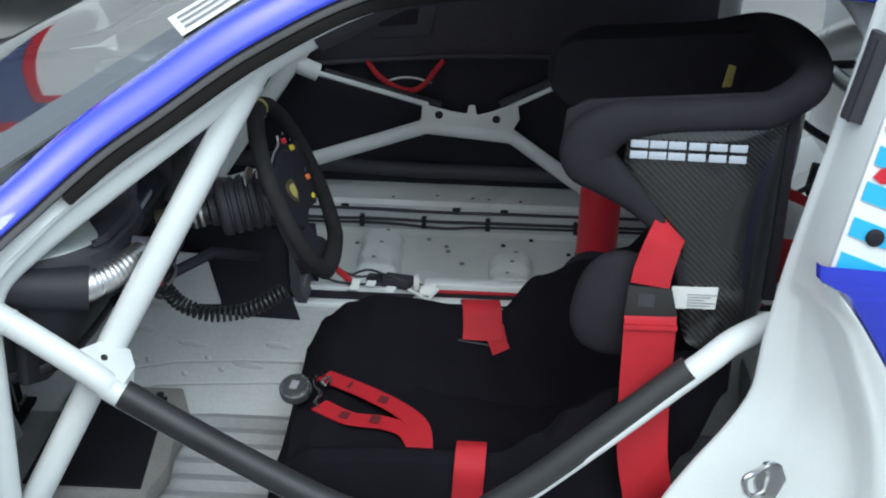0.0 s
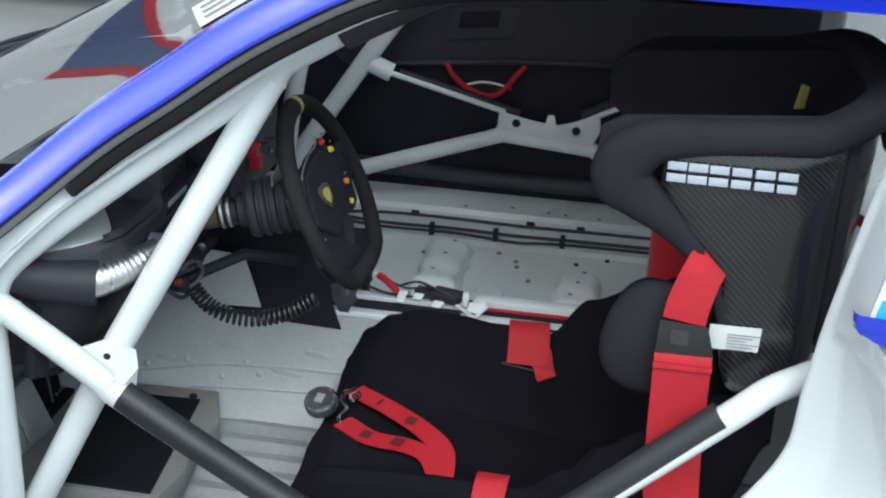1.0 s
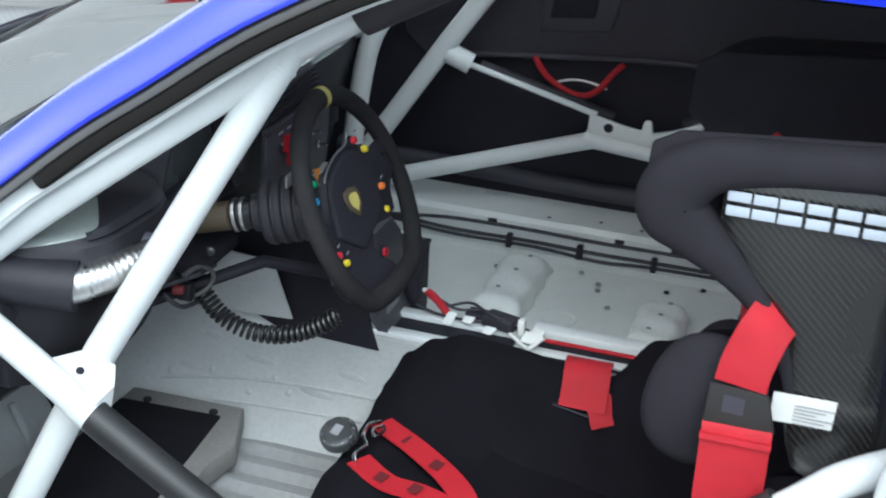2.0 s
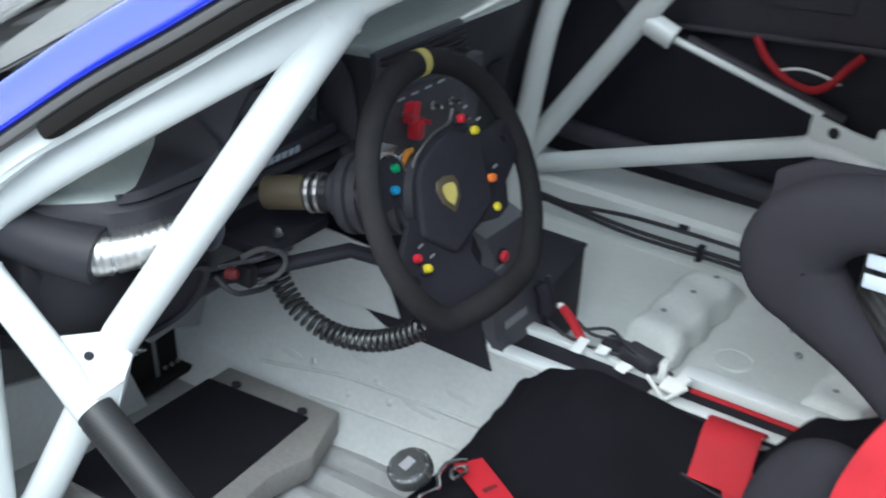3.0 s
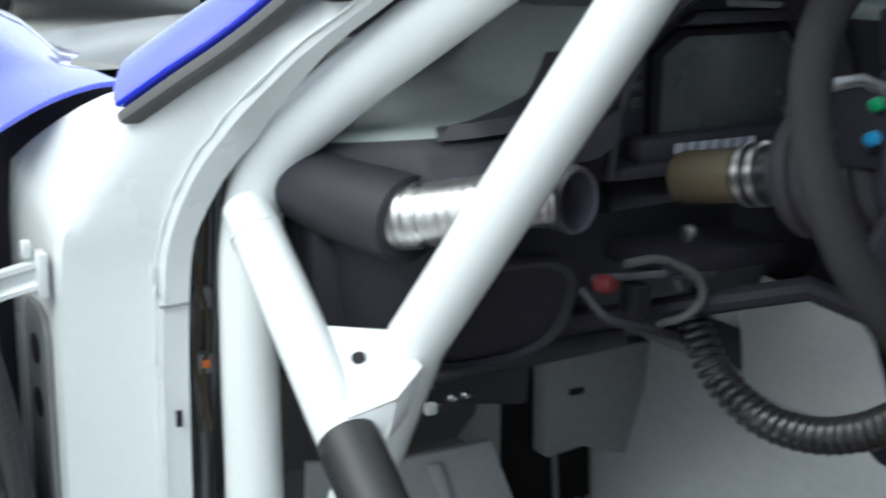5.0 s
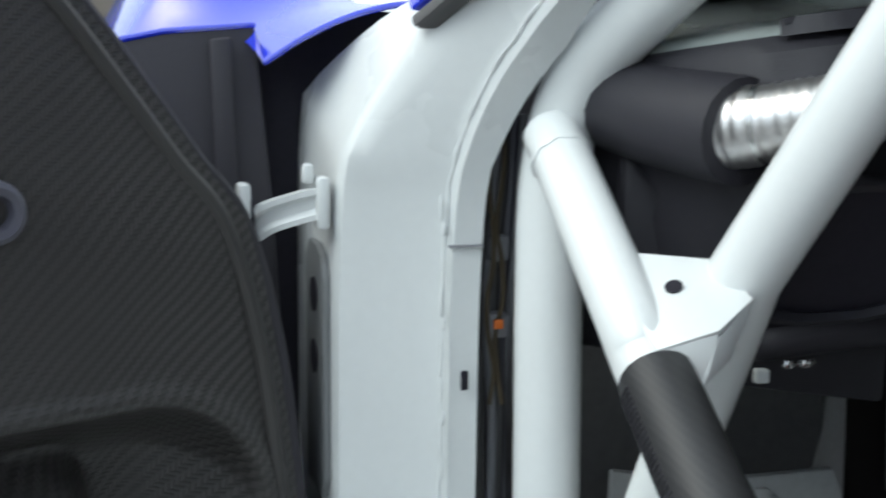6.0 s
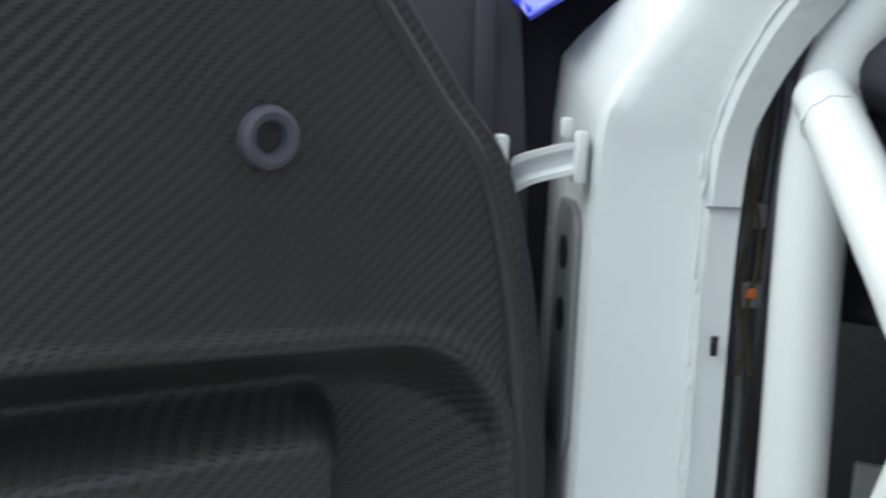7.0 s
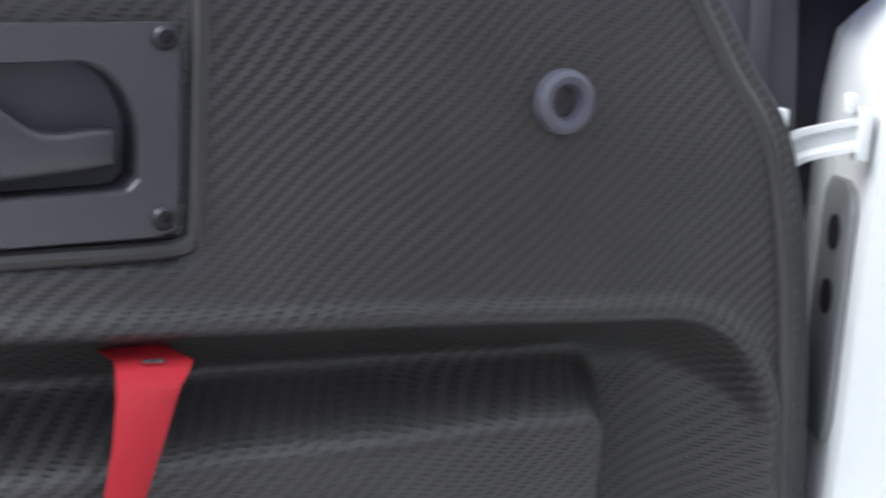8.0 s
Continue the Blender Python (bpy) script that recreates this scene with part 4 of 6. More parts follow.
part("bracket_tab", box(-.052, -.044, .238, .248, .538, .548, .001), WHITE, dash, "small white bracket tab")
for y in (.262, .276):
    part("tab_bolt", lathe([(0, 0), (.004, 0), (.004, .004), (.0022, .005), (.0022, .012), (0, .0125)], axis_pose((-.046, y, .551), (.9, .1, .3)), 10), STEEL, dash)

hose = thing("air_hose", (-.03, .22, .72), "dull silver aluminium air pipe beside the dashboard", "hose")
c = spline([(-.060, .203, .7200), (-.034, .215, .7245), (-.004, .240, .732), (.020, .270, .742), (.036, .304, .746)], 18)
part("hose_tube", tube(c, .0275, 28, [.0305 - .0055 * min(1, i / 45) + .0005 * math.sin(i * 1.57) + .0004 * math.sin(i * .37) for i in range(len(c))]), ALLOY, hose)
part("hose_seam", tube(c[24:27], .0284, 28), STEEL, hose, "rolled seam of the pipe")

# ---------------------------------------------------------------- steering wheel and column
WN = V(.893, .085, .43).normalized()
WC = V(.2870, .5165, .8010)
up0 = V(-.37, .02, .93)
up0 = (up0 - WN * up0.dot(WN)).normalized()
rt0 = up0.cross(WN).normalized()
WN = (WN - rt0 * .07).normalized()
rt0 = up0.cross(WN).normalized()
WM = Matrix.Translation(WC) @ Matrix((rt0, up0, WN)).transposed().to_4x4()


def on_wheel(x, y, z=0.0):
    return WM @ V(x, y, z)


wheel = thing("steering_wheel", WC, "black suede racing steering wheel with yellow top mark", "steering wheel")
R, HB = .1695, .141
rim = []
for k in range(72):
    a = 2 * math.pi * k / 72
    x, y = R * math.sin(a), R * math.cos(a)
    if y < -HB:
        y = -HB - (abs(y) - HB) * .3
    rim.append(V(x, y, 0))
ring_of = lambda i, r: [WM @ (rim[i % 72] + (rim[(i + 1) % 72] - rim[i % 72 - 1]).normalized().cross(V(0, 0, 1)) * r * 1.06 * math.cos(t) + V(0, 0, 1) * r * math.sin(t)) for t in [2 * math.pi * k / 16 for k in range(16)]]
part("rim", loft([ring_of(i, .0152 + .0012 * math.cos(i * math.pi / 18)) for i in range(72)], path_closed=True), SUEDE, wheel)
part("top_mark", loft([ring_of(i, .0168) for i in (72, 73)]), WORNYELLOW, wheel, "worn yellow top mark")
def hub_z(x):
    """The hub lies dished and turned behind the rim."""
    if x < -.07:
        return -.043 + .031 * min(1, (-.07 - x) / .095)
    return -.022 + .30 * min(x, .085)


hub = [(.04, .080), (.055, .085), (.09, .055), (.165, .06), (.168, .012), (.11, -.02), (.097, -.052), (.075, -.060), (.045, -.056), (.028, -.062), (.016, -.086), (.022, -.105), (.040, -.120), (.056, -.148), (-.04, -.152), (-.075, -.138), (-.11, -.118), (-.14, -.085), (-.10, -.045), (-.062, -.02), (-.066, .01), (-.165, .015), (-.165, .055), (-.105, .068), (-.062, .074), (-.044, .062), (-.040, .036), (-.02, .058), (.012, .074)]
part("hub_plate", slab([on_wheel(x, y, hub_z(x) - .010) for x, y in hub], WN * .010, .002), DARK, wheel, "black carbon hub plate")
cov = [(-.038, .030), (-.018, .052), (.012, .069), (.038, .074), (.075, .055), (.068, -.035), (.033, -.054), (-.010, -.078), (-.052, -.04)]
part("hub_cover", slab([on_wheel(x, y, hub_z(x) - .004) for x, y in cov], WN * .012, .006, 4), DARK, wheel)
part("hub_edge", tube(spline([on_wheel(x, y, hub_z(x) + .002) for x, y in ((-.044, .026), (-.040, .038), (-.020, .060), (.012, .0765), (.040, .083), (.052, .098))], 6), .0021, 8), ALLOY, wheel, "bright metal edge")
part("pod_edge", tube(spline([on_wheel(x, y, hub_z(x) + .001) for x, y in ((-.042, .040), (-.046, .064), (-.062, .076), (-.088, .073))], 5), .0016, 8), ALLOY, wheel)
tilt = lambda x, y: hub_z(x) + (.001 if y != -.045 else -.010)
BUT = [((-.062, .056), GREENPL), ((-.074, .031), BLUEPL), ((-.074, -.060), REDPL), ((-.062, -.078), YELLOW), ((.073, -.005), ORANGE), ((.077, -.045), YELLOW), ((.054, .083), REDPL), ((.069, .062), YELLOW)]
for (x, y), mt in BUT:
    at = on_wheel(x, y, tilt(x, y) + .004)
    part("push_button", lathe([(0, -.004), (.0058, -.004), (.006, .005), (.005, .0075), (0, .0088)], axis_pose(at, WN), 16), mt, wheel)
    part("button_ring", lathe([(.0072, -.006), (.0095, -.006), (.0095, -.001), (.0077, .0)], axis_pose(at, WN), 16), DARK, wheel)
    part("button_print", slab([on_wheel(x + .011, y + .009, tilt(x + .018, y) + .0012), on_wheel(x + .022, y + .0105, tilt(x + .018, y) + .0012), on_wheel(x + .022, y + .0135, tilt(x + .018, y) + .0012), on_wheel(x + .011, y + .012, tilt(x + .018, y) + .0012)], WN * .0006, 0), INK, wheel)
for x, y in ((-.125, .035), (-.075, -.120), (.13, .035), (-.085, -.085)):
    part("plate_screw", lathe([(0, 0), (.005, 0), (.005, .003), (.003, .004), (0, .003)], axis_pose(on_wheel(x, y, hub_z(x)), WN), 12), DARKMETAL, wheel)
part("shift_paddle", slab([on_wheel(x, y, -.060) for x, y in ((-.01, .075), (-.04, .088), (-.085, .086), (-.10, .070), (-.04, .066))], WN * .004, .002), ALLOY, wheel)
part("connector_plug", strap([on_wheel(-.050, .040, -.044), on_wheel(-.038, .053, -.044), on_wheel(-.022, .062, -.045), on_wheel(-.004, .066, -.048)], [WN] * 4, .012, .004), AMBER, wheel, "orange quick-release ring")
bd = [(q[0] * 1.15, q[1] * 1.2) for q in ((-.0, .02), (.012, .017), (.015, .008), (.012, -.008), (.0, -.022), (-.012, -.008), (-.015, .008), (-.012, .017))]
part("hub_badge", slab([on_wheel(x + .001, y - .001, hub_z(x) + .0085) for x, y in bd], WN * .003, .001), BRASS, wheel, "small gold shield badge")
part("hub_badge_field", slab([on_wheel(x * .6 + .001, y * .6 - .001, hub_z(x * .6) + .0118) for x, y in bd], WN * .001, 0), WORNYELLOW, wheel)
CA = V(.944, .25, .19).normalized()
CP = V(.180, .487, .777)
col = thing("steering_column", CP - CA * .1, "steering column with black ribbed boot and tan sleeve", "steering column")
rib = [(.026, -.058), (.030, -.056), (.031, -.044), (.048, -.040), (.053, -.034)]
for k in range(5):
    rib += [(.0535, -.032 + .018 * k), (.0545, -.023 + .018 * k), (.049, -.020 + .018 * k), (.049, -.016 + .018 * k)]
part("column_boot", lathe(rib + [(.052, .062), (.045, .070), (.03, .072)], axis_pose(CP, CA), 36), RUBBER, col, "black ribbed rubber boot")
part("column_collar", lathe([(.022, 0), (.026, .002), (.027, .010), (.0245, .013), (.0245, .034), (.022, .036)], axis_pose(CP - CA * .094, CA)), DARKMETAL, col, "black steel collar")
for d in (.004, .017):
    part("clamp_band", lathe([(.0245, 0), (.0275, .001), (.0275, .006), (.0245, .007)], axis_pose(CP - CA * (.094 - d), CA)), ALLOY, col, "bright clamp band")
part("column_tube", lathe([(.022, 0), (.0235, .006), (.0235, .060), (.020, .064)], axis_pose(CP - CA * .157, CA)), BRASS, col, "tan tube sleeve")
part("column_bracket", box(-.04, .06, .41, .55, .665, .685, .004), DARK, col)
part("column_cable", tube(spline([(.05, .375, .683), (.055, .408, .684), (.06, .443, .667), (.06, .454, .646), (.05, .446, .627), (.03, .43, .615)], 6), .004, 10), SEALGREY, col, "dark grey cable loop")
part("column_clamp", box(.03, .055, .385, .402, .632, .662, .003), DARKMETAL, col, "steel clamp")
part("column_plug", lathe([(0, 0), (.008, 0), (.008, .012), (.006, .016), (0, .017)], axis_pose((.045, .352, .668), (1, .2, .1)), 14), STRAPINK, col, "dark red plug")
part("column_wire", tube(spline([(.03, .345, .66), (.05, .359, .637), (.05, .40, .622), (.03, .455, .60), (.0, .48, .592)], 6), .004, 8), RUBBER, col)
part("column_arm", slab([(.02, .36, .66), (.06, .41, .668), (.06, .47, .66), (.02, .47, .65)], (0, 0, .008), .002), BLACKPL, col)
part("column_stay", tube([(-.05, .40, .60), (.12, .52, .66), (.2, .60, .62)], .011, 10), DARK, col)
for x, y, z in ((.07, .428, .708),):
    part("column_bolt", lathe([(0, 0), (.008, 0), (.008, .008), (.004, .01), (0, .01)], axis_pose((x, y, z), (.3, -.9, .2)), 8), DARKMETAL, col)

# coiled lead from the wheel to the dash
lead = thing("coiled_lead", (.1, .48, .57), "black coiled cable hanging under the steering wheel", "cable")
cc = spline([(.015, .472, .635), (.035, .474, .60), (.065, .478, .565), (.115, .482, .546), (.17, .486, .550), (.22, .49, .570), (.262, .495, .60)], 50)
fr_ = frames_along(cc, (0, 1, 0))
turns = 30
hel = [p + a * .0135 * math.cos(2 * math.pi * turns * i / len(cc)) + b * .0135 * math.sin(2 * math.pi * turns * i / len(cc)) for i, (p, a, b) in enumerate(fr_)]
part("coil", tube(hel, .0034, 6), GLOSSBLACK, lead)
part("plain_end", tube(spline([(-.075, .45, .64), (-.04, .455, .652), (-.005, .465, .655), (.012, .472, .635)], 6), .0045, 8), INK, lead)
part("plug", lathe([(.012, 0), (.015, .004), (.015, .03), (.01, .04)], axis_pose((-.115, .44, .635), (.9, .2, .15)), 14), DARK, lead)
part("plug_ring", lathe([(.0155, 0), (.0165, .001), (.0165, .007), (.0155, .008)], axis_pose((-.10, .443, .638), (.9, .2, .15)), 14), REDPL, lead)

# ---------------------------------------------------------------- seat
seat = thing("racing_seat", (.75, .5, .24), "black carbon-shell racing bucket seat with padded wings", "seat")
panel = [(.862, 1.05), (.862, .945), (.93, .885), (.965, .83), (.972, .75), (.985, .68), (.998, .645), (1.03, .628), (1.075, .632), (1.11, .66), (1.128, .71), (1.135, .80), (1.14, .95), (1.145, 1.07)]
for y, sg in ((.252, -1), (.752, 1)):
    cx, cz = 1.02, .85
    rings = [[V(cx + (x - cx) * q, y + sg * (d - .045 * max(0, (cx + (x - cx) * q - 1.06) / .085) ** 2), cz + (z - cz) * q) for x, z in panel] for q, d in ((1.0, -.02), (1.0, -.002), (.985, .004), (.93, .007), (.86, .009), (.76, .011), (.65, .0125), (.55, .013), (.42, .0137), (.25, .014), (.02, .014))]
    part("shell_side", loft(rings), CARBON, seat, "dark carbon side shell")
part("shell_back", loft([[V(x + .06 * math.cos((v - .5) * math.pi), .285 + .434 * v, z) for v in [i / 12 for i in range(13)]] for x, z in ((.85, .26), (.95, .40), (1.04, .55), (1.10, .68), (1.125, .8), (1.14, .95), (1.145, 1.05))], ring_closed=False, cap=False), CARBON, seat, "dark carbon back shell")
# padded band round the wing's edge
PATH = spline([(1.09, 0, 1.070), (1.0, 0, 1.063), (.92, 0, 1.056), (.85, 0, 1.043), (.810, 0, 1.012), (.804, 0, .980), (.832, 0, .955), (.88, 0, .918), (.925, 0, .873), (.957, 0, .825), (.978, 0, .77), (.988, 0, .72)], 6)
WIDE = spline([(.027, 0, 0), (.026, 0, 0), (.027, 0, 0), (.034, 0, 0), (.044, 0, 0), (.046, 0, 0), (.036, 0, 0), (.025, 0, 0), (.017, 0, 0), (.012, 0, 0), (.010, 0, 0), (.008, 0, 0)], 6)
for y in (.252, .752):
    rings = []
    for i, p in enumerate(PATH):
        d = (PATH[min(i + 1, len(PATH) - 1)] - PATH[max(i - 1, 0)]).normalized()
        n = V(d.z, 0, -d.x)
        rings.append([V(p.x, y, p.z) + n * WIDE[i].x * math.copysign(abs(math.cos(t)) ** .8, math.cos(t)) + V(0, (.031 - .018 * min(1, max(0, (i - 38) / 14))) * math.copysign(abs(math.sin(t)) ** .75, math.sin(t)), 0) for t in [2 * math.pi * k / 20 for k in range(20)]])
    part("wing_pad", loft(rings), PADCLOTH, seat, "charcoal padded wing edge", angle=70)
inner = [(1.15, 1.10), (.80, 1.07), (.765, 1.05), (.76, .97), (.79, .945), (.88, .90), (.95, .83), (1.0, .72), (1.15, .72)]
part("wing_lining", slab([(x, .278, z) for x, z in inner], (0, .012, 0), .004), PADCLOTH, seat)
part("wing_lining", slab([(x, .668, z) for x, z in inner], (0, .012, 0), .004), PADCLOTH, seat)
top = spline([(1.04, .252, 1.0665), (1.07, .253, 1.069), (1.10, .257, 1.076), (1.155, .295, 1.098), (1.185, .37, 1.108), (1.195, .50, 1.112), (1.185, .63, 1.108), (1.155, .71, 1.10), (1.10, .748, 1.078), (1.07, .752, 1.069), (1.04, .752, 1.0665)], 6)
part("head_rim", sweep(top, [(.031 * math.copysign(abs(math.cos(t)) ** .75, math.cos(t)), .027 * math.copysign(abs(math.sin(t)) ** .8, math.sin(t))) for t in [2 * math.pi * k / 18 for k in range(18)]], (0, 0, 1)), PADCLOTH, seat, "padded head rim")
part("head_pad", loft([[V(x + .045 * math.cos((v - .5) * math.pi), .275 + .45 * v, z) for v in [i / 12 for i in range(13)]] for x, z in ((1.0, .6), (1.06, .75), (1.10, .9), (1.125, 1.05), (1.15, 1.115))], ring_closed=False, cap=False), PADCLOTH, seat)


def interp(x, tab):
    for (a, b), (c, d) in zip(tab, tab[1:]):
        if x <= c:
            u = max(0, (x - a) / (c - a))
            return b + (d - b) * u * u * (3 - 2 * u)
    return tab[-1][1]


FAR_T = [(.26, .31), (.285, .39), (.32, .448), (.37, .485), (.43, .505), (.50, .500), (.60, .488), (.68, .478), (.76, .565), (.86, .606), (.93, .635), (1.0, .70), (1.08, .78)]
NEAR_T = [(.26, .30), (.29, .355), (.34, .385), (.50, .392), (.68, .392), (.76, .44), (.81, .492), (.89, .54), (1.0, .62), (1.08, .70)]
MID = [(.26, .28), (.29, .365), (.34, .385), (.45, .372), (.60, .335), (.75, .315), (.88, .335), (.95, .40), (1.02, .55), (1.08, .68)]
rings = []
for i in range(83):
    x = .26 + .01 * i
    f, n, m = interp(x, FAR_T), interp(x, NEAR_T), interp(x, MID)
    low = max(.25, m - .12)
    rings.append([V(x, .238, low), V(x, .236, n - .045), V(x, .246, n - .012), V(x, .27, n), V(x, .296, n - .012), V(x, .32, n * .6 + m * .4 - .006), V(x, .37, m + .012), V(x, .43, m + .002), V(x, .50, m), V(x, .57, m + .004), V(x, .608, m * .75 + f * .25), V(x, .638, f * .62 + m * .38), V(x, .667, f - .014), V(x, .690, f), V(x, .708, f - .010), V(x, .719, f - .04), V(x, .719, low)])
part("cushion", loft(rings), CLOTH, seat, "black fabric bucket cushion with raised bolsters")
for y, dz in ((.262, 0), (.742, -.21)):
    part("shoulder_bolster", blob((.875, y, .712 + dz), (.078, .036, .098), Matrix.Rotation(radians(14), 4, 'Y'), .85), PADCLOTH, seat, "charcoal shoulder bolster")
# maker's name in plain silver bars; paper label
xs = [.870, .901, .932, .965, .999, 1.032]
for k, x in enumerate(xs):
    z = 1.004 - .002 * k / 5
    for lo, hi in ((-.0160, -.0030), (.0030, .0160)):
        part("name_block", slab([(x, .2335, z + lo), (x + .0285, .2335, z + lo), (x + .0285, .2335, z + hi), (x, .2335, z + hi)], (0, .003, 0), .001), LETTER, seat)
part("paper_label", slab([(.962, .2325, .761), (1.041, .2335, .762), (1.039, .2335, .721), (.962, .2325, .720)], (0, .002, 0), 0), PAPER, seat, "white printed paper label")
for k in range(6):
    part("label_line", box(.990, 1.04 - .011 * (k % 3), .2308, .2320, .7475 - .0052 * k, .7485 - .0052 * k, 0), INK, seat)
part("hang_tag", slab([(1.075, .60, 1.008), (1.09, .605, 1.008), (1.095, .605, 1.048), (1.083, .60, 1.053)], (.004, 0, 0), .001), WORNYELLOW, seat, "small yellow tag")

# ---------------------------------------------------------------- harness
harness = thing("seat_harness", (.5, .45, .4), "red six-point racing harness lying on the seat", "seat belt")
part("shoulder_strap", strap([(1.0, .335, .842), (.966, .272, .872), (.942, .226, .852), (.926, .213, .805), (.921, .210, .772)], [(.5, .35, -.8), (.7, .3, -.6), (.9, .2, -.4), (1, .05, -.1), (1, 0, 0)], .066), RED, harness)
part("adjuster_pad", slab([(.884, .203, .772), (.958, .203, .768), (.972, .201, .716), (.880, .201, .706)], (0, .008, 0), .003), BLACKWEB, harness, "black webbing adjuster")
part("adjuster_stitch", slab([(.903, .2015, .76), (.93, .2015, .759), (.93, .2015, .735), (.903, .2015, .736)], (0, .0018, 0), .0), BLACKPL, harness)
part("lower_strap", strap([(.925, .206, .722), (.926, .199, .71), (.926, .196, .68), (.928, .19, .55), (.935, .186, .45), (.95, .19, .375), (.952, .2, .34)], [(1, 0, .02)] * 7, .088), RED, harness)
part("strap_fold", strap([(.926, .193, .706), (.926, .192, .698)], [(1, 0, .02)] * 2, .09, .007), RED, harness)
part("shoulder_strap", slab([(.868, .642, .940), (.897, .640, .968), (.912, .640, .955), (.925, .648, .90), (.94, .655, .78), (.885, .655, .78), (.872, .650, .88)], (0, .004, 0), .001), RED, harness)
part("lap_strap", strap([(.64, .752, .43), (.641, .737, .463), (.643, .716, .488), (.645, .692, .496), (.648, .668, .487), (.650, .648, .458), (.650, .634, .436)], [(1, 0, .02)] * 7, .080), RED, harness)
part("lap_strap", strap([(.672, .652, .456), (.684, .640, .436), (.690, .632, .424), (.694, .628, .416)], [(1, .2, -.1)] * 4, .046), RED, harness)
part("lap_buckle", tube([(.600, .640, .432), (.668, .632, .426)], .003, 8), DARKMETAL, harness)
part("lap_strap", strap([(.635, .30, .395), (.634, .268, .401), (.632, .238, .38), (.63, .232, .33), (.628, .232, .26)], [(1, 0, 0)] * 5, .056), RED, harness)
part("crotch_strap", strap([(.335, .520, .400), (.42, .470, .396), (.495, .412, .392), (.532, .365, .385), (.541, .30, .372), (.542, .27, .35)], [(.25, 1, .0), (.5, 1, 0), (.7, .9, 0), (1, .5, 0), (1, .1, 0), (1, 0, 0)], .044), RED, harness)
part("crotch_strap", strap([(.338, .405, .398), (.40, .366, .395), (.465, .362, .391), (.512, .345, .384), (.540, .29, .374), (.542, .26, .35)], [(.45, 1, 0), (.1, 1, 0), (.1, 1, 0), (.6, 1, 0), (1, .2, 0), (1, 0, 0)], .044), RED, harness)
for x, y in ((.385, .492), (.46, .438), (.39, .372), (.45, .362)):
    part("strap_print", slab([(x - .012, y - .010, .3985), (x + .006, y - .016, .3985), (x + .012, y + .008, .3985), (x - .006, y + .014, .3985)], (0, 0, .0006), 0), STRAPINK, harness)
BK = axis_pose((.288, .452, .398), (-.12, -.42, .9))
part("cam_buckle", lathe([(0, 0), (.029, 0), (.032, .003), (.032, .017), (.030, .020), (.026, .021), (.024, .024), (0, .024)], BK, 32), GUNMETAL, harness, "round gunmetal cam buckle")
for k in range(10):
    a = 2 * math.pi * k / 10
    part("buckle_dimple", lathe([(0, 0), (.002, 0), (.002, .0008), (0, .001)], BK @ Matrix.Translation((.027 * math.cos(a), .027 * math.sin(a), .0205)), 8), INK, harness)
part("buckle_print", slab([BK @ V(-.008, -.010, .0245), BK @ V(.008, -.010, .0245), BK @ V(.008, .010, .0245), BK @ V(-.008, .010, .0245)], (BK.to_3x3() @ V(0, 0, 1)) * .0006, 0), INK, harness)
part("steel_loop", tube(spline([(.335, .515, .405), (.322, .49, .41), (.325, .46, .408), (.338, .44, .404), (.33, .41, .404), (.338, .39, .402)], 5), .0035, 8), STEEL, harness, "polished steel buckle loops")
part("steel_loop", tube(spline([(.345, .50, .408), (.352, .485, .41), (.345, .465, .408), (.335, .48, .41), (.345, .50, .408)], 4), .003, 8), STEEL, harness)

# ---------------------------------------------------------------- footwell
foot = thing("foot_box", (-.1, .47, .24), "raised grey foot box with black grip mat", "foot rest")
part("box_frame", slab([(-.205, .24, .245), (.035, .24, .245), (.055, .34, .245), (.045, .44, .245), (.062, .52, .245), (.04, .58, .245), (.02, .64, .245), (-.205, .63, .245)], (0, 0, .045), .005), DIRTYWOOD, foot)
part("grip_mat", slab([(-.20, .25, .291), (.022, .25, .291), (-.002, .588, .291), (-.20, .575, .291)], (0, 0, .005), .001), MATBLACK, foot, "black grip mat")
for x, y in ((-.018, .592), (-.15, .585)):
    part("mat_bolt", lathe([(0, 0), (.008, 0), (.008, .004), (0, .006)], axis_pose((x, y, .296), (0, 0, 1)), 12), DARK, foot)
ped = thing("pedal", (-.32, .6, .25), "black pedal plate with a light metal edge", "pedal")
part("pedal_plate", slab([(-.33, .50, .22), (-.33, .63, .22), (-.37, .64, .50), (-.37, .52, .50)], (.012, 0, 0), .003), TRIMBLACK, ped)
part("pedal_edge", slab([(-.317, .570, .25), (-.317, .577, .25), (-.350, .582, .46), (-.350, .575, .46)], (.004, 0, 0), .001), HINGEGREY, ped)
part("pedal_foot", box(-.325, -.295, .505, .64, .243, .253, .003), TRIMBLACK, ped)
for y in (.59, .605, .62):
    part("pedal_bolt", lathe([(0, 0), (.004, 0), (.004, .004), (.002, .005), (0, .005)], axis_pose((-.316, y, .262), (1, 0, .2)), 8), HINGEGREY, ped)
part("kick_panel", slab([(-.32, .24, .21), (-.30, .345, .21), (-.285, .53, .21), (-.31, .475, .37), (-.32, .345, .365), (-.33, .25, .38)], (-.012, 0, 0), .004), GREYPAINT, car, "dirty white kick panel with a pressed fold")
part("kick_fold", slab([(-.299, .425, .24), (-.296, .440, .24), (-.306, .400, .36), (-.309, .385, .36)], (.007, 0, 0), .003), GREYPAINT, car)
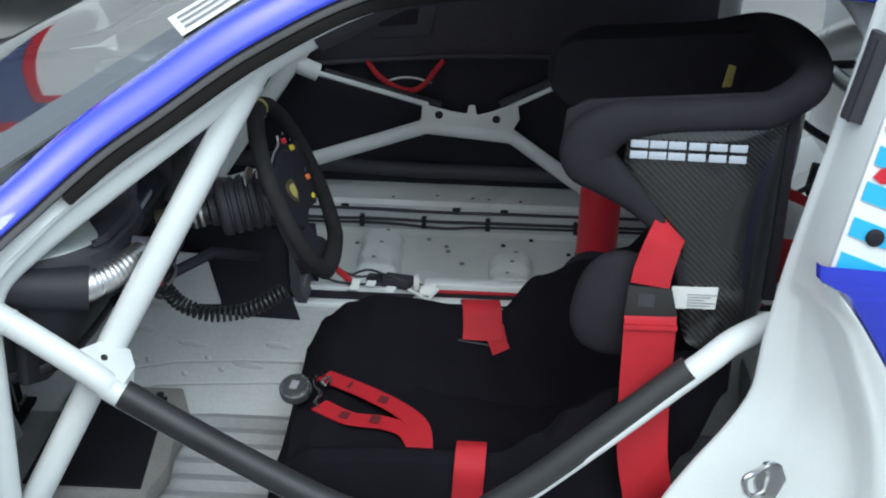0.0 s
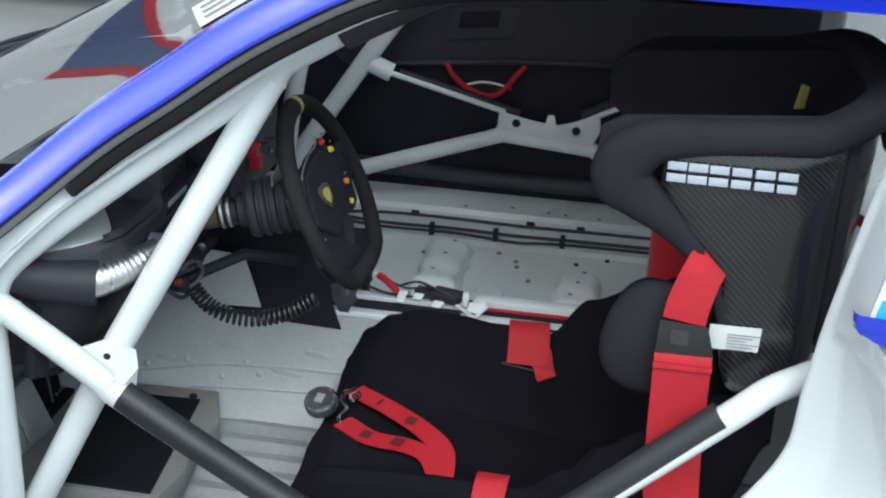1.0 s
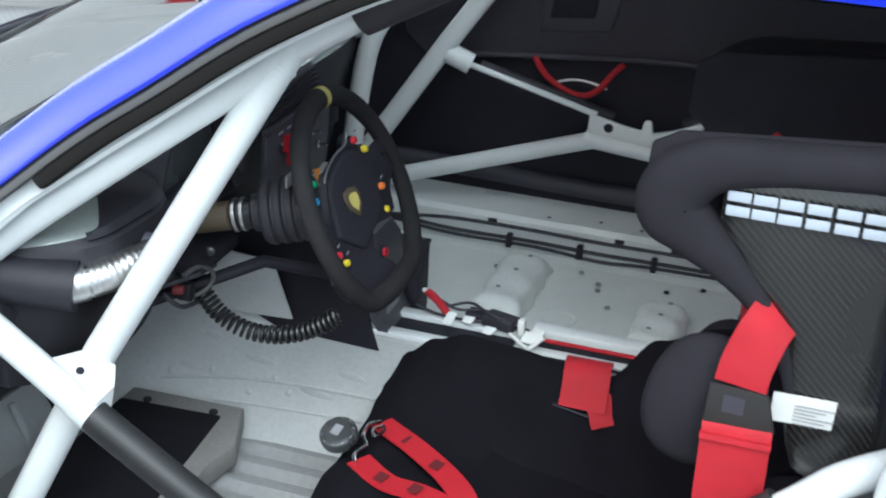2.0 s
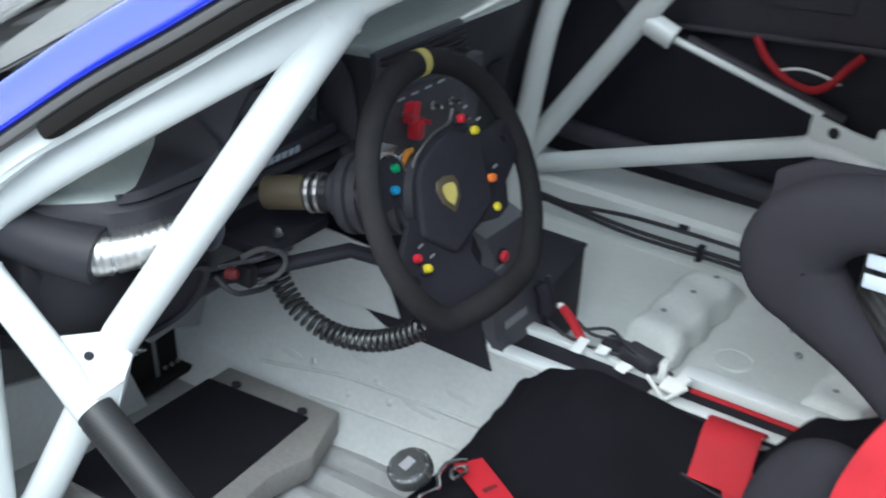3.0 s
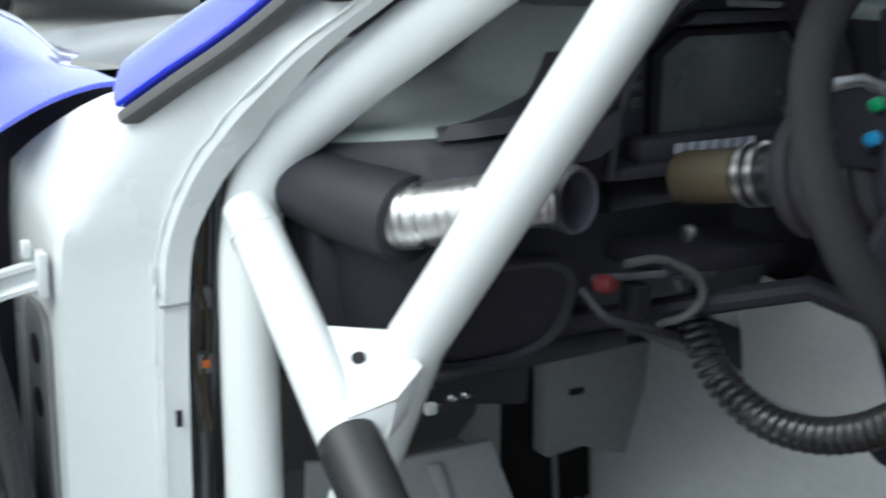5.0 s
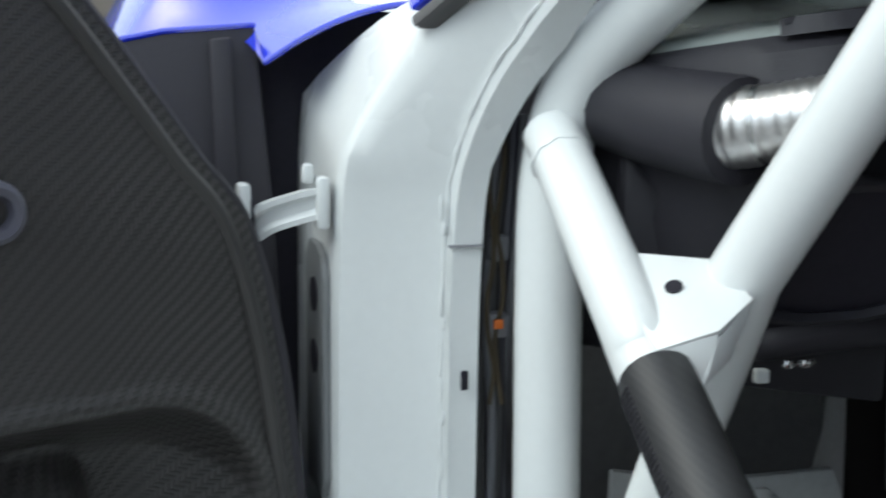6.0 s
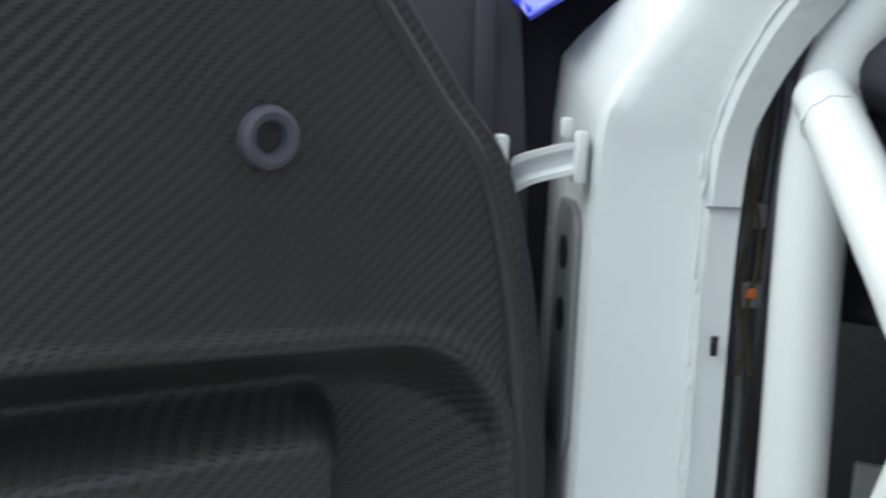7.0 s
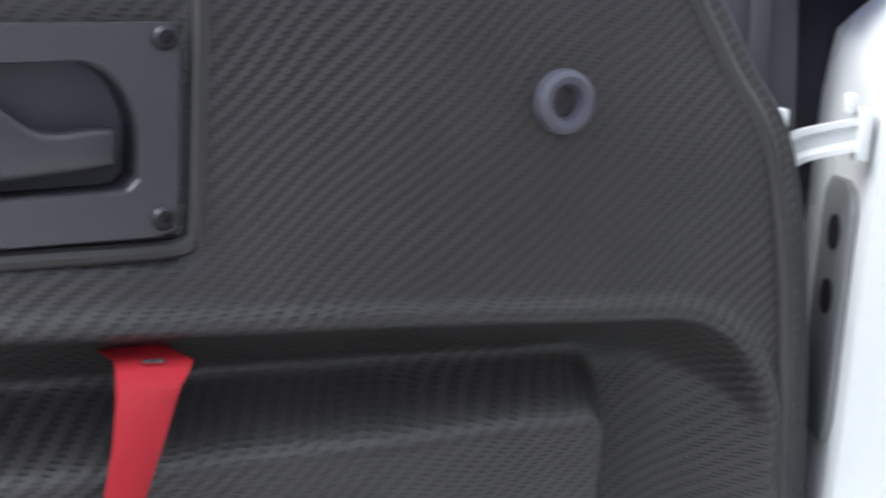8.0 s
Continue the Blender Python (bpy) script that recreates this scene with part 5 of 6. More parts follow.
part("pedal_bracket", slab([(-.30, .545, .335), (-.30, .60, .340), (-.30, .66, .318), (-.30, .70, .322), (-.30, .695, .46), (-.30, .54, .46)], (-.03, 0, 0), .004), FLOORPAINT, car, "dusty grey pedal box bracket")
part("bracket_hole", box(-.302, -.297, .575, .595, .41, .418, .001), DARK, car)
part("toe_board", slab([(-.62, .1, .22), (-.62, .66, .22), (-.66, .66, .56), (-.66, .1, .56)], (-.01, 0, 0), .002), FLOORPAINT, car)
part("tunnel_bracket", slab([(-.10, .66, .47), (.10, .68, .47), (.08, .64, .60), (-.08, .62, .62)], (0, .006, 0), .003), GREYPAINT, car)

# ---------------------------------------------------------------- centre console and wiring on the tunnel
cons = thing("centre_console", (.2, .78, .48), "black centre console panel with a red push button", "console")
part("side_plate", slab([(-.09, .686, .52), (.0, .686, .476), (.07, .686, .444), (.265, .686, .438), (.245, .686, .50), (.244, .686, .64), (.12, .686, .69), (-.12, .686, .70)], (0, .004, 0), .001), DARK, cons)
def console_rows(back):
    """Section of the tall switch panel behind the wheel, from the tunnel up to the dash."""
    return [[V(x - back, y0, z), V(x - back, (y0 + y1) / 2, z), V(x - back, y1, z)] for x, z, y0, y1 in ((.292, .448, .700, .810), (.268, .505, .682, .808), (.266, .560, .668, .806), (.266, .640, .664, .780), (.250, .664, .664, .775), (.10, .72, .67, .775))]


face, rear_face = console_rows(0), console_rows(.02)
part("switch_face", loft([f + r[::-1] for f, r in zip(face, rear_face)]), GREYPANEL, cons, "dark grey upright switch panel")
part("panel_flank", slab([(.262, .81, .45), (.10, .81, .45), (.10, .81, .70), (.262, .81, .486)], (0, .006, 0), .002), DARK, cons)
SN = V(.99, 0, .12).normalized()
for y, z in ((.684, .636), (.688, .574)):
    part("push_button", lathe([(0, 0), (.0085, 0), (.0085, .008), (.007, .010), (0, .011)], axis_pose((.2665, y, z), SN), 16), REDPL, cons)
    part("button_ring", lathe([(.009, 0), (.012, .001), (.011, .004), (.0088, .004)], axis_pose((.2665, y, z), SN), 16), DARK, cons)
    part("panel_print", slab([(.2668, y - .012, z - .021), (.2668, y + .010, z - .021), (.2664, y + .010, z - .016), (.2664, y - .012, z - .016)], SN * .0008, 0), INK, cons)
for k in range(7):
    y = .712 + .0092 * k
    part("badge_bar", slab([(.2700, y, .502), (.2700, y + .0072, .502), (.2672, y + .0072, .514), (.2672, y, .514)], SN * .0012, 0), INK, cons)
part("shift_boot_tip", tube(spline([(.29, .80, .50), (.285, .80, .53), (.275, .80, .545)], 4), .014, 10), DARK, cons)
bx = thing("control_box", (.18, .89, .4), "matt black electronics box on the passenger floor", "box")
part("box_body", slab([(.10, .83, .395), (.29, .81, .395), (.262, .97, .395), (.10, .97, .395)], (0, 0, .142), .004), DARK, bx)
part("box_lid", slab([(.098, .828, .5375), (.292, .808, .5375), (.264, .972, .5375), (.098, .972, .5375)], (0, 0, .006), .002), DARK, bx)
for x, y in ((.112, .842), (.274, .826), (.252, .958), (.112, .958)):
    part("lid_screw", lathe([(0, 0), (.005, 0), (.004, .003), (0, .0035)], axis_pose((x, y, .5435), (0, 0, 1)), 10), DARKMETAL, bx)
loom = thing("wiring_loom", (.42, .76, .485), "loose wires and connectors with white tags on tunnel", "wiring")
part("red_lead", tube(spline([(.316, .803, .514), (.330, .795, .511), (.350, .785, .500), (.366, .777, .488)], 6), .0075, 10), RED, loom, "red power lead")
part("white_plug", box(.304, .315, .803, .811, .511, .519, .002), PAPER, loom)
part("connector", slab([(.43, .765, .487), (.49, .75, .487), (.50, .785, .487), (.44, .80, .487)], (0, 0, .022), .004), RUBBER, loom)
part("connector", slab([(.395, .775, .487), (.43, .77, .487), (.432, .80, .487), (.40, .805, .487)], (0, 0, .016), .004), DARK, loom)
for q in ([(.36, .735, .486), (.385, .735, .486), (.39, .765, .505), (.366, .768, .505)], [(.392, .752, .490), (.42, .748, .492), (.424, .768, .50), (.396, .77, .50)], [(.435, .735, .486), (.46, .73, .486), (.47, .75, .496), (.44, .755, .496)], [(.515, .745, .486), (.545, .735, .486), (.555, .765, .50), (.525, .78, .50)]):
    c = sum((V(p) for p in q), V(0, 0, 0)) / 4
    part("white_tag", slab([c + (V(p) - c) * .72 for p in q], (0, .001, .002), .0008), PAPER, loom)
for q in ([(.34, .80, .505), (.38, .785, .50), (.43, .79, .505), (.48, .775, .50)], [(.36, .79, .50), (.40, .80, .51), (.45, .765, .512), (.52, .765, .495)], [(.30, .79, .492), (.34, .77, .492), (.40, .765, .492), (.46, .78, .492)]):
    part("thin_wire", tube(spline(q, 6), .0028, 6), RUBBER, loom)
part("white_clip", merge(slab([(.512, .732, .486), (.545, .727, .486), (.552, .742, .497), (.516, .752, .497)], (0, 0, .005), .002), box(.50, .512, .755, .775, .486, .515, .002), tube([(.490, .742, .494), (.532, .708, .488)], .0035, 8), tube([(.532, .708, .488), (.553, .738, .50)], .0035, 8)), PAPER, loom)
part("red_pipe", tube([(.55, .765, .482), (1.25, .768, .482)], .004, 8), RED, loom, "thin red pipe")

# ---------------------------------------------------------------- far side: cables, clips, loop, extinguisher
cab = thing("sill_cables", (.5, 1.285, .44), "black cables clipped along the far inner sill", "cable")
for dz, rise, w in ((.462, -.024, .0042), (.436, .022, .0045), (.425, .026, .0040)):
    part("cable_run", tube(spline([(-.35, 1.262, dz + 1.6 * rise), (-.05, 1.266, dz + rise), (.10, 1.268, dz + .45 * rise), (.22, 1.272, dz), (.40, 1.272, dz + .002), (.55, 1.270, dz - .006 * (dz < .43)), (.70, 1.272, dz + .001), (1.3, 1.272, dz + .004)], 5), w, 8), RUBBER, cab)
for x in (.345, .50, .66, .88):
    part("cable_clip", box(x - .006, x + .006, 1.262, 1.283, .418, .447, .002), DARK, cab)
for x in (.30, .58, .70):
    part("sill_hole", box(x - .010, x + .010, 1.288, 1.2935, .458, .468, .002), DARK, car, "dark slot in the sill")
for x, y in ((.42, 1.31), (.62, 1.32), (.66, 1.315), (.74, 1.31), (.53, 1.33)):
    part("sill_hole", lathe([(0, 0), (.004, 0), (.004, .001), (0, .0012)], axis_pose((x, y, .4835), (0, 0, 1)), 10), DARK, car)
for x, y in ((.515, 1.24), (.56, 1.20), (.565, 1.17), (.77, 1.26), (.70, 1.22), (.86, 1.18), (.34, 1.2), (.60, 1.1)):
    part("floor_rivet", lathe([(0, 0), (.006, 0), (.005, .004), (0, .005)], axis_pose((x, y, .399), (0, 0, 1)), 10), INK if x < .7 else DARK, car)
loop = thing("door_pull_loop", (.44, 1.37, .77), "red pull cord loop on the far door", "pull cord")
part("cord", tube(spline([(.345, 1.376, .815), (.37, 1.372, .782), (.41, 1.37, .755), (.456, 1.37, .745), (.49, 1.37, .765), (.515, 1.372, .80), (.535, 1.376, .823)], 6), .007, 10), RED, loop)
part("white_wire", tube(spline([(.395, 1.374, .765), (.43, 1.37, .777), (.47, 1.37, .776), (.505, 1.374, .765)], 6), .0028, 8), PAPER, loop)
ext = thing("fire_extinguisher", (.96, 1.0, .4), "red fire extinguisher bottle standing behind the seat", "extinguisher")
part("bottle", lathe([(.0, 0), (.042, .004), (.047, .016), (.047, .235), (.042, .262), (.024, .28), (.015, .284)], axis_pose((.91, 1.02, .395), (0, 0, 1))), REDPL, ext)
part("bottle_band", lathe([(.047, 0), (.0495, .002), (.0495, .018), (.047, .02)], axis_pose((.91, 1.02, .455), (0, 0, 1))), STEEL, ext)
part("valve", lathe([(.018, 0), (.02, .004), (.02, .03), (.012, .045), (0, .046)], axis_pose((.91, 1.02, .678), (0, 0, 1)), 14), DARK, ext)

# ---------------------------------------------------------------- the open door
DD, DNRM = V(.454, -.891, 0), V(.891, .454, 0)
DO = V(-.262, -.096, 0) + DNRM * .03


def on_door(s, z, out=0.0):
    return DO + DD * s + V(0, 0, z) + DNRM * out


door = thing("driver_door", on_door(.4, .2), "open driver's door with matt carbon inner panel", "car door")
step = lambda u: 0 if u <= 0 else (1 if u >= 1 else u * u * (3 - 2 * u))


def rounded(s, z, s0, z1, r):
    """How far a point lies inside a region s > s0, z < z1 with a round corner."""
    a, b = s - s0, z1 - z
    if a < r and b < r:
        return r - math.hypot(r - a, r - b)
    return min(a, b)


def top_line(s):
    return .512 + .002 * step((s - .1) / .3)


def ramp(u):
    """Slope from 0 to 1, steep at first and easing out."""
    u = min(1, max(0, u))
    return 1 - (1 - u) ** 2.1


def door_out(s, z):
    top = top_line(s)
    d = rounded(s, z, .012, top, .11)
    o = -.076 * ramp(min((top - z) / .062, (s - .012) / .10, d / .055))
    o += .078 * step(rounded(s, z, .122, .488 - .030 * (s - .142), .06) / .052)
    o += .0065 * math.exp(-((d + .007) / .009) ** 2)
    o += .003 * math.sin(s * 9 + 1) * step((z - .55) / .1)
    # shallow step round the handle opening
    o -= .006 * step(min(s - .478, z - .552, .735 - z) / .012)
    return o


EDGE = [(.25, -.032), (.36, -.028), (.45, -.020), (.559, -.002), (.646, .027), (.694, .067), (.744, .106), (.81, .160), (.85, .205), (.88, .25)]


def edge_s(z):
    for (a, b), (c, d) in zip(EDGE, EDGE[1:]):
        if z <= c:
            return b + (d - b) * (z - a) / (c - a)
    return EDGE[-1][1]


bm = bmesh.new()
uv = bm.loops.layers.uv.new("flat")
NS, NZ = 230, 140
grid = []
for j in range(NZ + 1):
    z = .25 + .63 * j / NZ
    row = []
    for i in range(NS + 1):
        s = edge_s(z) + (1.05 - edge_s(z)) * (i / NS) ** 1.08
        row.append((bm.verts.new(on_door(s, z, door_out(s, z))), s, z))
    grid.append(row)
for j in range(NZ):
    for i in range(NS):
        q = [grid[j][i], grid[j][i + 1], grid[j + 1][i + 1], grid[j + 1][i]]
        if .508 < q[0][1] < .75 and .59 < q[0][2] < .678:
            continue
        f = bm.faces.new([v[0] for v in q])
        for lp, v in zip(f.loops, q):
            lp[uv].uv = (v[1], v[2])
part("door_panel", bm, DOORCARBON, door, "matt carbon inner panel with moulded pocket", angle=60)
rim_pts = [on_door(edge_s(z), z, -.006) for z, _ in EDGE]
part("panel_edge", tube(spline(rim_pts, 6), .0075, 10), RUBBER, door)
part("panel_bead", tube(spline([on_door(edge_s(z) + .020, z, -.001) for z, _ in EDGE], 6), .0075, 10), DOORCARBON, door)
outer = [(edge_s(z) - .012, z) for z, _ in EDGE]
part("door_shell", slab([on_door(s, z, -.118) for s, z in outer] + [on_door(1.05, .86, -.118), on_door(1.05, .25, -.118)], DNRM * .012, .004), BLUE, door, "glossy blue outer skin")
part("door_frame", loft([[on_door(edge_s(z) - .004, z, -.012), on_door(edge_s(z) + .006, z, -.03), on_door(edge_s(z) - .006, z, -.108)] for z, _ in EDGE], ring_closed=False, cap=False), DARK, door)
part("door_top", slab([on_door(.30, .872, -.07), on_door(1.05, .872, -.07), on_door(1.05, .872, .0), on_door(.30, .872, .0)], (0, 0, .012), .004), RUBBER, door)
G = axis_pose(on_door(.228, .667, .002), DNRM)
part("grommet", lathe([(.0, -.006), (.010, -.006), (.0105, .0), (.0125, .006), (.0175, .0075), (.0215, .005), (.0225, .0), (.0225, -.004)], G, 32), GROMMET, door, "dark grey rubber grommet")
# handle bezel: plate with an opening, recess, lever
OUT = [(.4925, .580), (.4955, .698), (.500, .7025), (.78, .681), (.785, .556), (.497, .5765)]
INN = [(.518, .611), (.518, .635), (.522, .651), (.530, .664), (.541, .6735), (.553, .677), (.595, .673), (.70, .666), (.74, .65), (.74, .585), (.70, .586), (.594, .597), (.527, .603), (.521, .606)]


def ring_on(pts, n, out):
    """n points spaced evenly along a closed outline."""
    p = [V(a, b, 0) for a, b in pts]
    seg = [(p[(i + 1) % len(p)] - p[i]).length for i in range(len(p))]
    tot = sum(seg)
    res = []
    for k in range(n):
        d = tot * k / n
        i = 0
        while d > seg[i]:
            d -= seg[i]
            i += 1
        q = p[i] + (p[(i + 1) % len(p)] - p[i]) * (d / seg[i])
        res.append(on_door(q.x, q.y, out))
    return res


N = 60
ro = ring_on(OUT, N, 0)
ri = ring_on(INN, N, 0)
# match the inner ring to the outer one by the nearest start
k0 = min(range(N), key=lambda k: (ri[k] - ro[0]).length)
ri = ri[k0:] + ri[:k0]
if (ri[N // 4] - ro[N // 4]).length > (ri[-N // 4] - ro[N // 4]).length:
    ri = [ri[0]] + ri[:0:-1]
part("handle_bezel", loft([[p - DNRM * .004 for p in ro], [p + DNRM * .004 for p in ro], [p * .955 + ri[i] * .045 + DNRM * .0065 for i, p in enumerate(ro)], [p * .045 + ri[i] * .955 + DNRM * .0065 for i, p in enumerate(ro)], [q + DNRM * .0045 for q in ri], [q - DNRM * .004 for q in ri], [q - DNRM * .006 for q in ri]], cap=False), BEZEL, door, "satin dark grey handle bezel", angle=25)
part("recess_wall", loft([[q - DNRM * .005 for q in ri], [q - DNRM * .036 for q in ri]], cap=False), RUBBER, door)
part("handle_recess", slab([on_door(s, z, -.036) for s, z in ((.50, .56), (.50, .70), (.77, .70), (.77, .56))], DNRM * .004, 0), GREYPANEL, door)
LV = [(.527, .6165), (.527, .640), (.545, .6385), (.56, .6355), (.573, .6355), (.583, .641), (.595, .650), (.62, .662), (.68, .666), (.70, .597), (.594, .605), (.55, .612)]
part("handle_lever", slab([on_door(s, z, -.020) for s, z in LV], DNRM * .016, .005, 3), BEZEL, door, "black pull lever")
for s, z in ((.506, .693), (.5025, .588)):
    part("bezel_screw", lathe([(0, .0), (.0075, .0), (.0075, .003), (.005, .0055), (.003, .0055), (.0028, .003), (0, .003)], axis_pose(on_door(s, z, .005), DNRM), 18), DARKMETAL, door)
lip = [(.484, .74), (.481, .590), (.484, .574), (.499, .568), (.593, .562), (.80, .548)]
part("panel_lip", tube(spline([on_door(s, z, -.001) for s, z in lip], 8), .006, 10), DOORCARBON, door)
rows = [(.530, .492, .5000, .505, -.030), (.526, .478, .5000, .4995, .000), (.528, .485, .491, .494, .012), (.529, .491, .482, .488, .018), (.531, .500, .455, .460, .022), (.536, .512, .42, .42, .024), (.552, .534, .38, .38, .022), (.566, .550, .35, .35, .018)]
rings = [[on_door(a, za, o), on_door((a + b) / 2, (za + zb) / 2, o + .002), on_door(b, zb, o), on_door(b, zb, o - .0025), on_door((a + b) / 2, (za + zb) / 2, o - .0005), on_door(a, za, o - .0025)] for a, b, za, zb, o in rows]
part("pull_strap", loft(rings), RED, door, "red webbing pull strap")
part("strap_clip", tube([on_door(.498, .5005, .004), on_door(.511, .5005, .004)], .0018, 8), STEEL, door)

# check strap and hinge between pillar and door
hin = thing("door_check", (-.255, -.07, .65), "white door check strap between pillar and door", "hinge")
part("arm", sweep(spline([(-.272, -.094, .632), (-.266, -.082, .640), (-.26, -.066, .646), (-.254, -.05, .651), (-.25, -.042, .653)], 5), [(-.0125, -.006), (-.0125, .006), (-.008, .006), (-.004, .001), (.004, .001), (.008, .006), (.0125, .006), (.0125, -.006)], (1, 0, 0)), WHITE, hin)
part("pillar_plate", box(-.262, -.240, -.046, -.036, .632, .674, .003), WHITE, hin)
part("pillar_nub", box(-.262, -.250, -.056, -.047, .668, .684, .003), WHITE, hin)
part("door_plate", box(-.280, -.258, -.106, -.096, .618, .668, .003), WHITE, hin)
part("pivot", lathe([(0, 0), (.006, 0), (.006, .03), (0, .03)], axis_pose((-.266, -.098, .625), (0, 0, 1)), 12), DARK, hin)
# the plate's grey carries the shade on this side of the white pillar
part("hinge_plate", slab([(-.268, -.0325, .40), (-.258, -.0325, .42), (-.258, -.0325, .59), (-.268, -.0325, .608), (-.285, -.0325, .615), (-.32, -.0325, .615), (-.335, -.0325, .60), (-.335, -.0325, .40)], (0, -.0072, 0), .003, 3), HINGEGREY, car, "hinge mounting plate, greyed for the shaded pillar side")
for z in (.571, .518):
    part("pillar_hole", lathe([(0, 0), (.0145, 0), (.0145, .001), (0, .0012)], axis_pose((-.292, -.0405, z), (0, -1, 0)), 20), DARK, car, "dark round hole in the pillar")
pl = thing("pillar_wiring", (-.27, .13, .5), "grey wires and connectors inside the hinge pillar", "wiring")
for k, (y, mt) in enumerate(((.096, SEALGREY), (.104, INK), (.111, SEALGREY), (.118, GROMMET), (.125, INK))):
    part("wire", tube(spline([(-.262 - .004 * k, y, .30), (-.26 - .004 * k, y + .006 * math.sin(k), .45), (-.258, y - .004, .56), (-.262, y + .004, .66), (-.27, y + .01, .72)], 5), .0042, 8), mt, pl)
for z in (.535, .60):
    part("connector", box(-.256, -.242, .098, .116, z, z + .022, .004), INK, pl)
for k, y in enumerate((.098, .106)):
    part("thin_wire", tube(spline([(-.240 + .003 * math.sin(j * 2.1 + k), y + .003 * math.sin(j * 1.7 + 2 * k), .48 + .03 * j) for j in range(9)], 4), .0022, 6), BRASS, pl, "tan wire")
part("clip", box(-.238, -.234, .10, .108, .545, .553, .001), ORANGE, pl)

# lock striker on the rear jamb
st = thing("door_striker", (1.10, .03, .51), "polished steel door striker on the lock pillar", "striker")
part("striker_plate", slab([(1.105, .025, .555), (1.125, .012, .56), (1.135, .005, .535), (1.12, .012, .485), (1.10, .025, .48), (1.092, .032, .51)], (.006, -.006, .0), .003), STEEL, st)
part("striker_loop", tube(spline([(1.112, .022, .545), (1.085, -.005, .548), (1.07, -.012, .54), (1.075, -.01, .515), (1.09, -.0, .50), (1.112, .02, .498)], 5), .0055, 12), STEEL, st)
pad = thing("cage_pad", (1.18, .07, 1.11), "black foam pad strapped to the roll cage", "foam pad")
part("foam", tube(spline([(1.176, .074, 1.118), (1.190, .076, 1.18), (1.204, .078, 1.25)], 6), .021, 18), RUBBER, pad)
part("foam_slit", tube([(1.163, .058, 1.12), (1.190, .062, 1.245)], .0016, 6), DARK, pad)

# cables and red webbing behind the seat
rear = thing("rear_cable", (1.3, .8, .9), "thick black cable hanging behind the seat", "cable")
part("cable_run", tube(spline([(1.36, .76, 1.02), (1.31, .80, 1.0), (1.268, .80, .955), (1.272, .80, .90), (1.30, .80, .872), (1.357, .80, .839), (1.42, .78, .80)], 6), .0085, 10), RUBBER, rear)
part("connector", slab([(1.33, .86, .70), (1.37, .86, .70), (1.38, .86, .76), (1.34, .86, .77)], (0, .03, 0), .004), RUBBER, rear)
part("thin_wire", tube(spline([(1.29, .85, .70), (1.33, .84, .73), (1.38, .83, .77), (1.42, .82, .80)], 5), .006, 8), GROMMET, rear)
part("thin_wire", tube(spline([(1.30, .86, .69), (1.34, .86, .70), (1.40, .85, .76)], 5), .005, 8), GROMMET, rear)
belt = thing("rear_belt", (1.29, .8, .6), "red harness webbing running to the rear floor", "seat belt")
part("thin_strap", strap([(1.24, .8, .745), (1.29, .8, .722), (1.36, .8, .69)], [(.3, 0, .9)] * 3, .022), RED, belt)
part("wide_strap", strap([(1.274, .8, .625), (1.270, .8, .57), (1.262, .81, .52)], [(1, 0, 0)] * 3, .075), RED, belt)

# cage details
GN = V(.40, -.36, .84).normalized()
part("gusset_hole", lathe([(0, 0), (.0062, 0), (.0062, .001), (0, .0012)], axis_pose(V(.001, .149, .6170) + GN * .0062, GN), 16), DARK, cage)
for x, z in ((.528, .704), (.669, .698)):
    part("plate_hole", lathe([(0, 0), (.010, 0), (.010, .0012), (0, .0014)], axis_pose((x, 1.3095, z), (0, -1, 0)), 16), DARK, cage)


def weld(at, along, r):
    """A rippled seam round a tube."""
    m = axis_pose(at, along)
    return loft([[m @ V((r + .0016 * math.cos(u)) * math.cos(t), (r + .0016 * math.cos(u)) * math.sin(t), .0035 * math.sin(u) + .0012 * math.sin(9 * t)) for u in [2 * math.pi * j / 6 for j in range(6)]] for t in [2 * math.pi * k / 48 for k in range(48)]], path_closed=True)


part("weld_bead", weld((-.146, .1228, .694), (.83, -.03, -.56), .0230), CAGE, cage)
part("weld_bead", weld((.228, .342, 1.057), (.236, .155, .458), .0262), CAGE, cage)
part("weld_bead", weld((-.155, .175, .30), (.2, .027, .4), .0262), CAGE, cage)

# ---------------------------------------------------------------- paddock round the car
trailer = thing("team_trailer", (-4.5, 5.6, 0), "tall white team trailer with navy panel and red stripes", "trailer")
part("trailer_body", box(-11, 1.5, 4.4, 6.9, .6, 4.1, .06, 3), TRAILERWHITE, trailer)
part("blue_panel", slab([(-2.15, 4.39, 1.2), (-4.5, 4.39, 3.7), (-4.75, 4.39, 4.05), (-5.05, 4.39, 4.05), (-4.2, 4.39, 2.5)], (0, .02, 0), 0), NAVY, trailer, "navy blue graphic")
part("red_stripe", slab([(-2.15, 4.38, 1.2), (-4.5, 4.38, 3.7), (-4.72, 4.38, 4.05), (-4.60, 4.38, 4.05), (-4.38, 4.38, 3.66), (-2.03, 4.38, 1.2)], (0, .02, 0), 0), REDPL, trailer, "red stripe")
part("red_stripe", slab([(-4.2, 4.38, 2.5), (-5.05, 4.38, 4.05), (-5.22, 4.38, 4.05), (-4.36, 4.38, 2.5)], (0, .02, 0), 0), REDPL, trailer, "red stripe")
part("side_skirt", box(-9, -1, 4.5, 4.6, .25, .62, .02), SEALGREY, trailer)
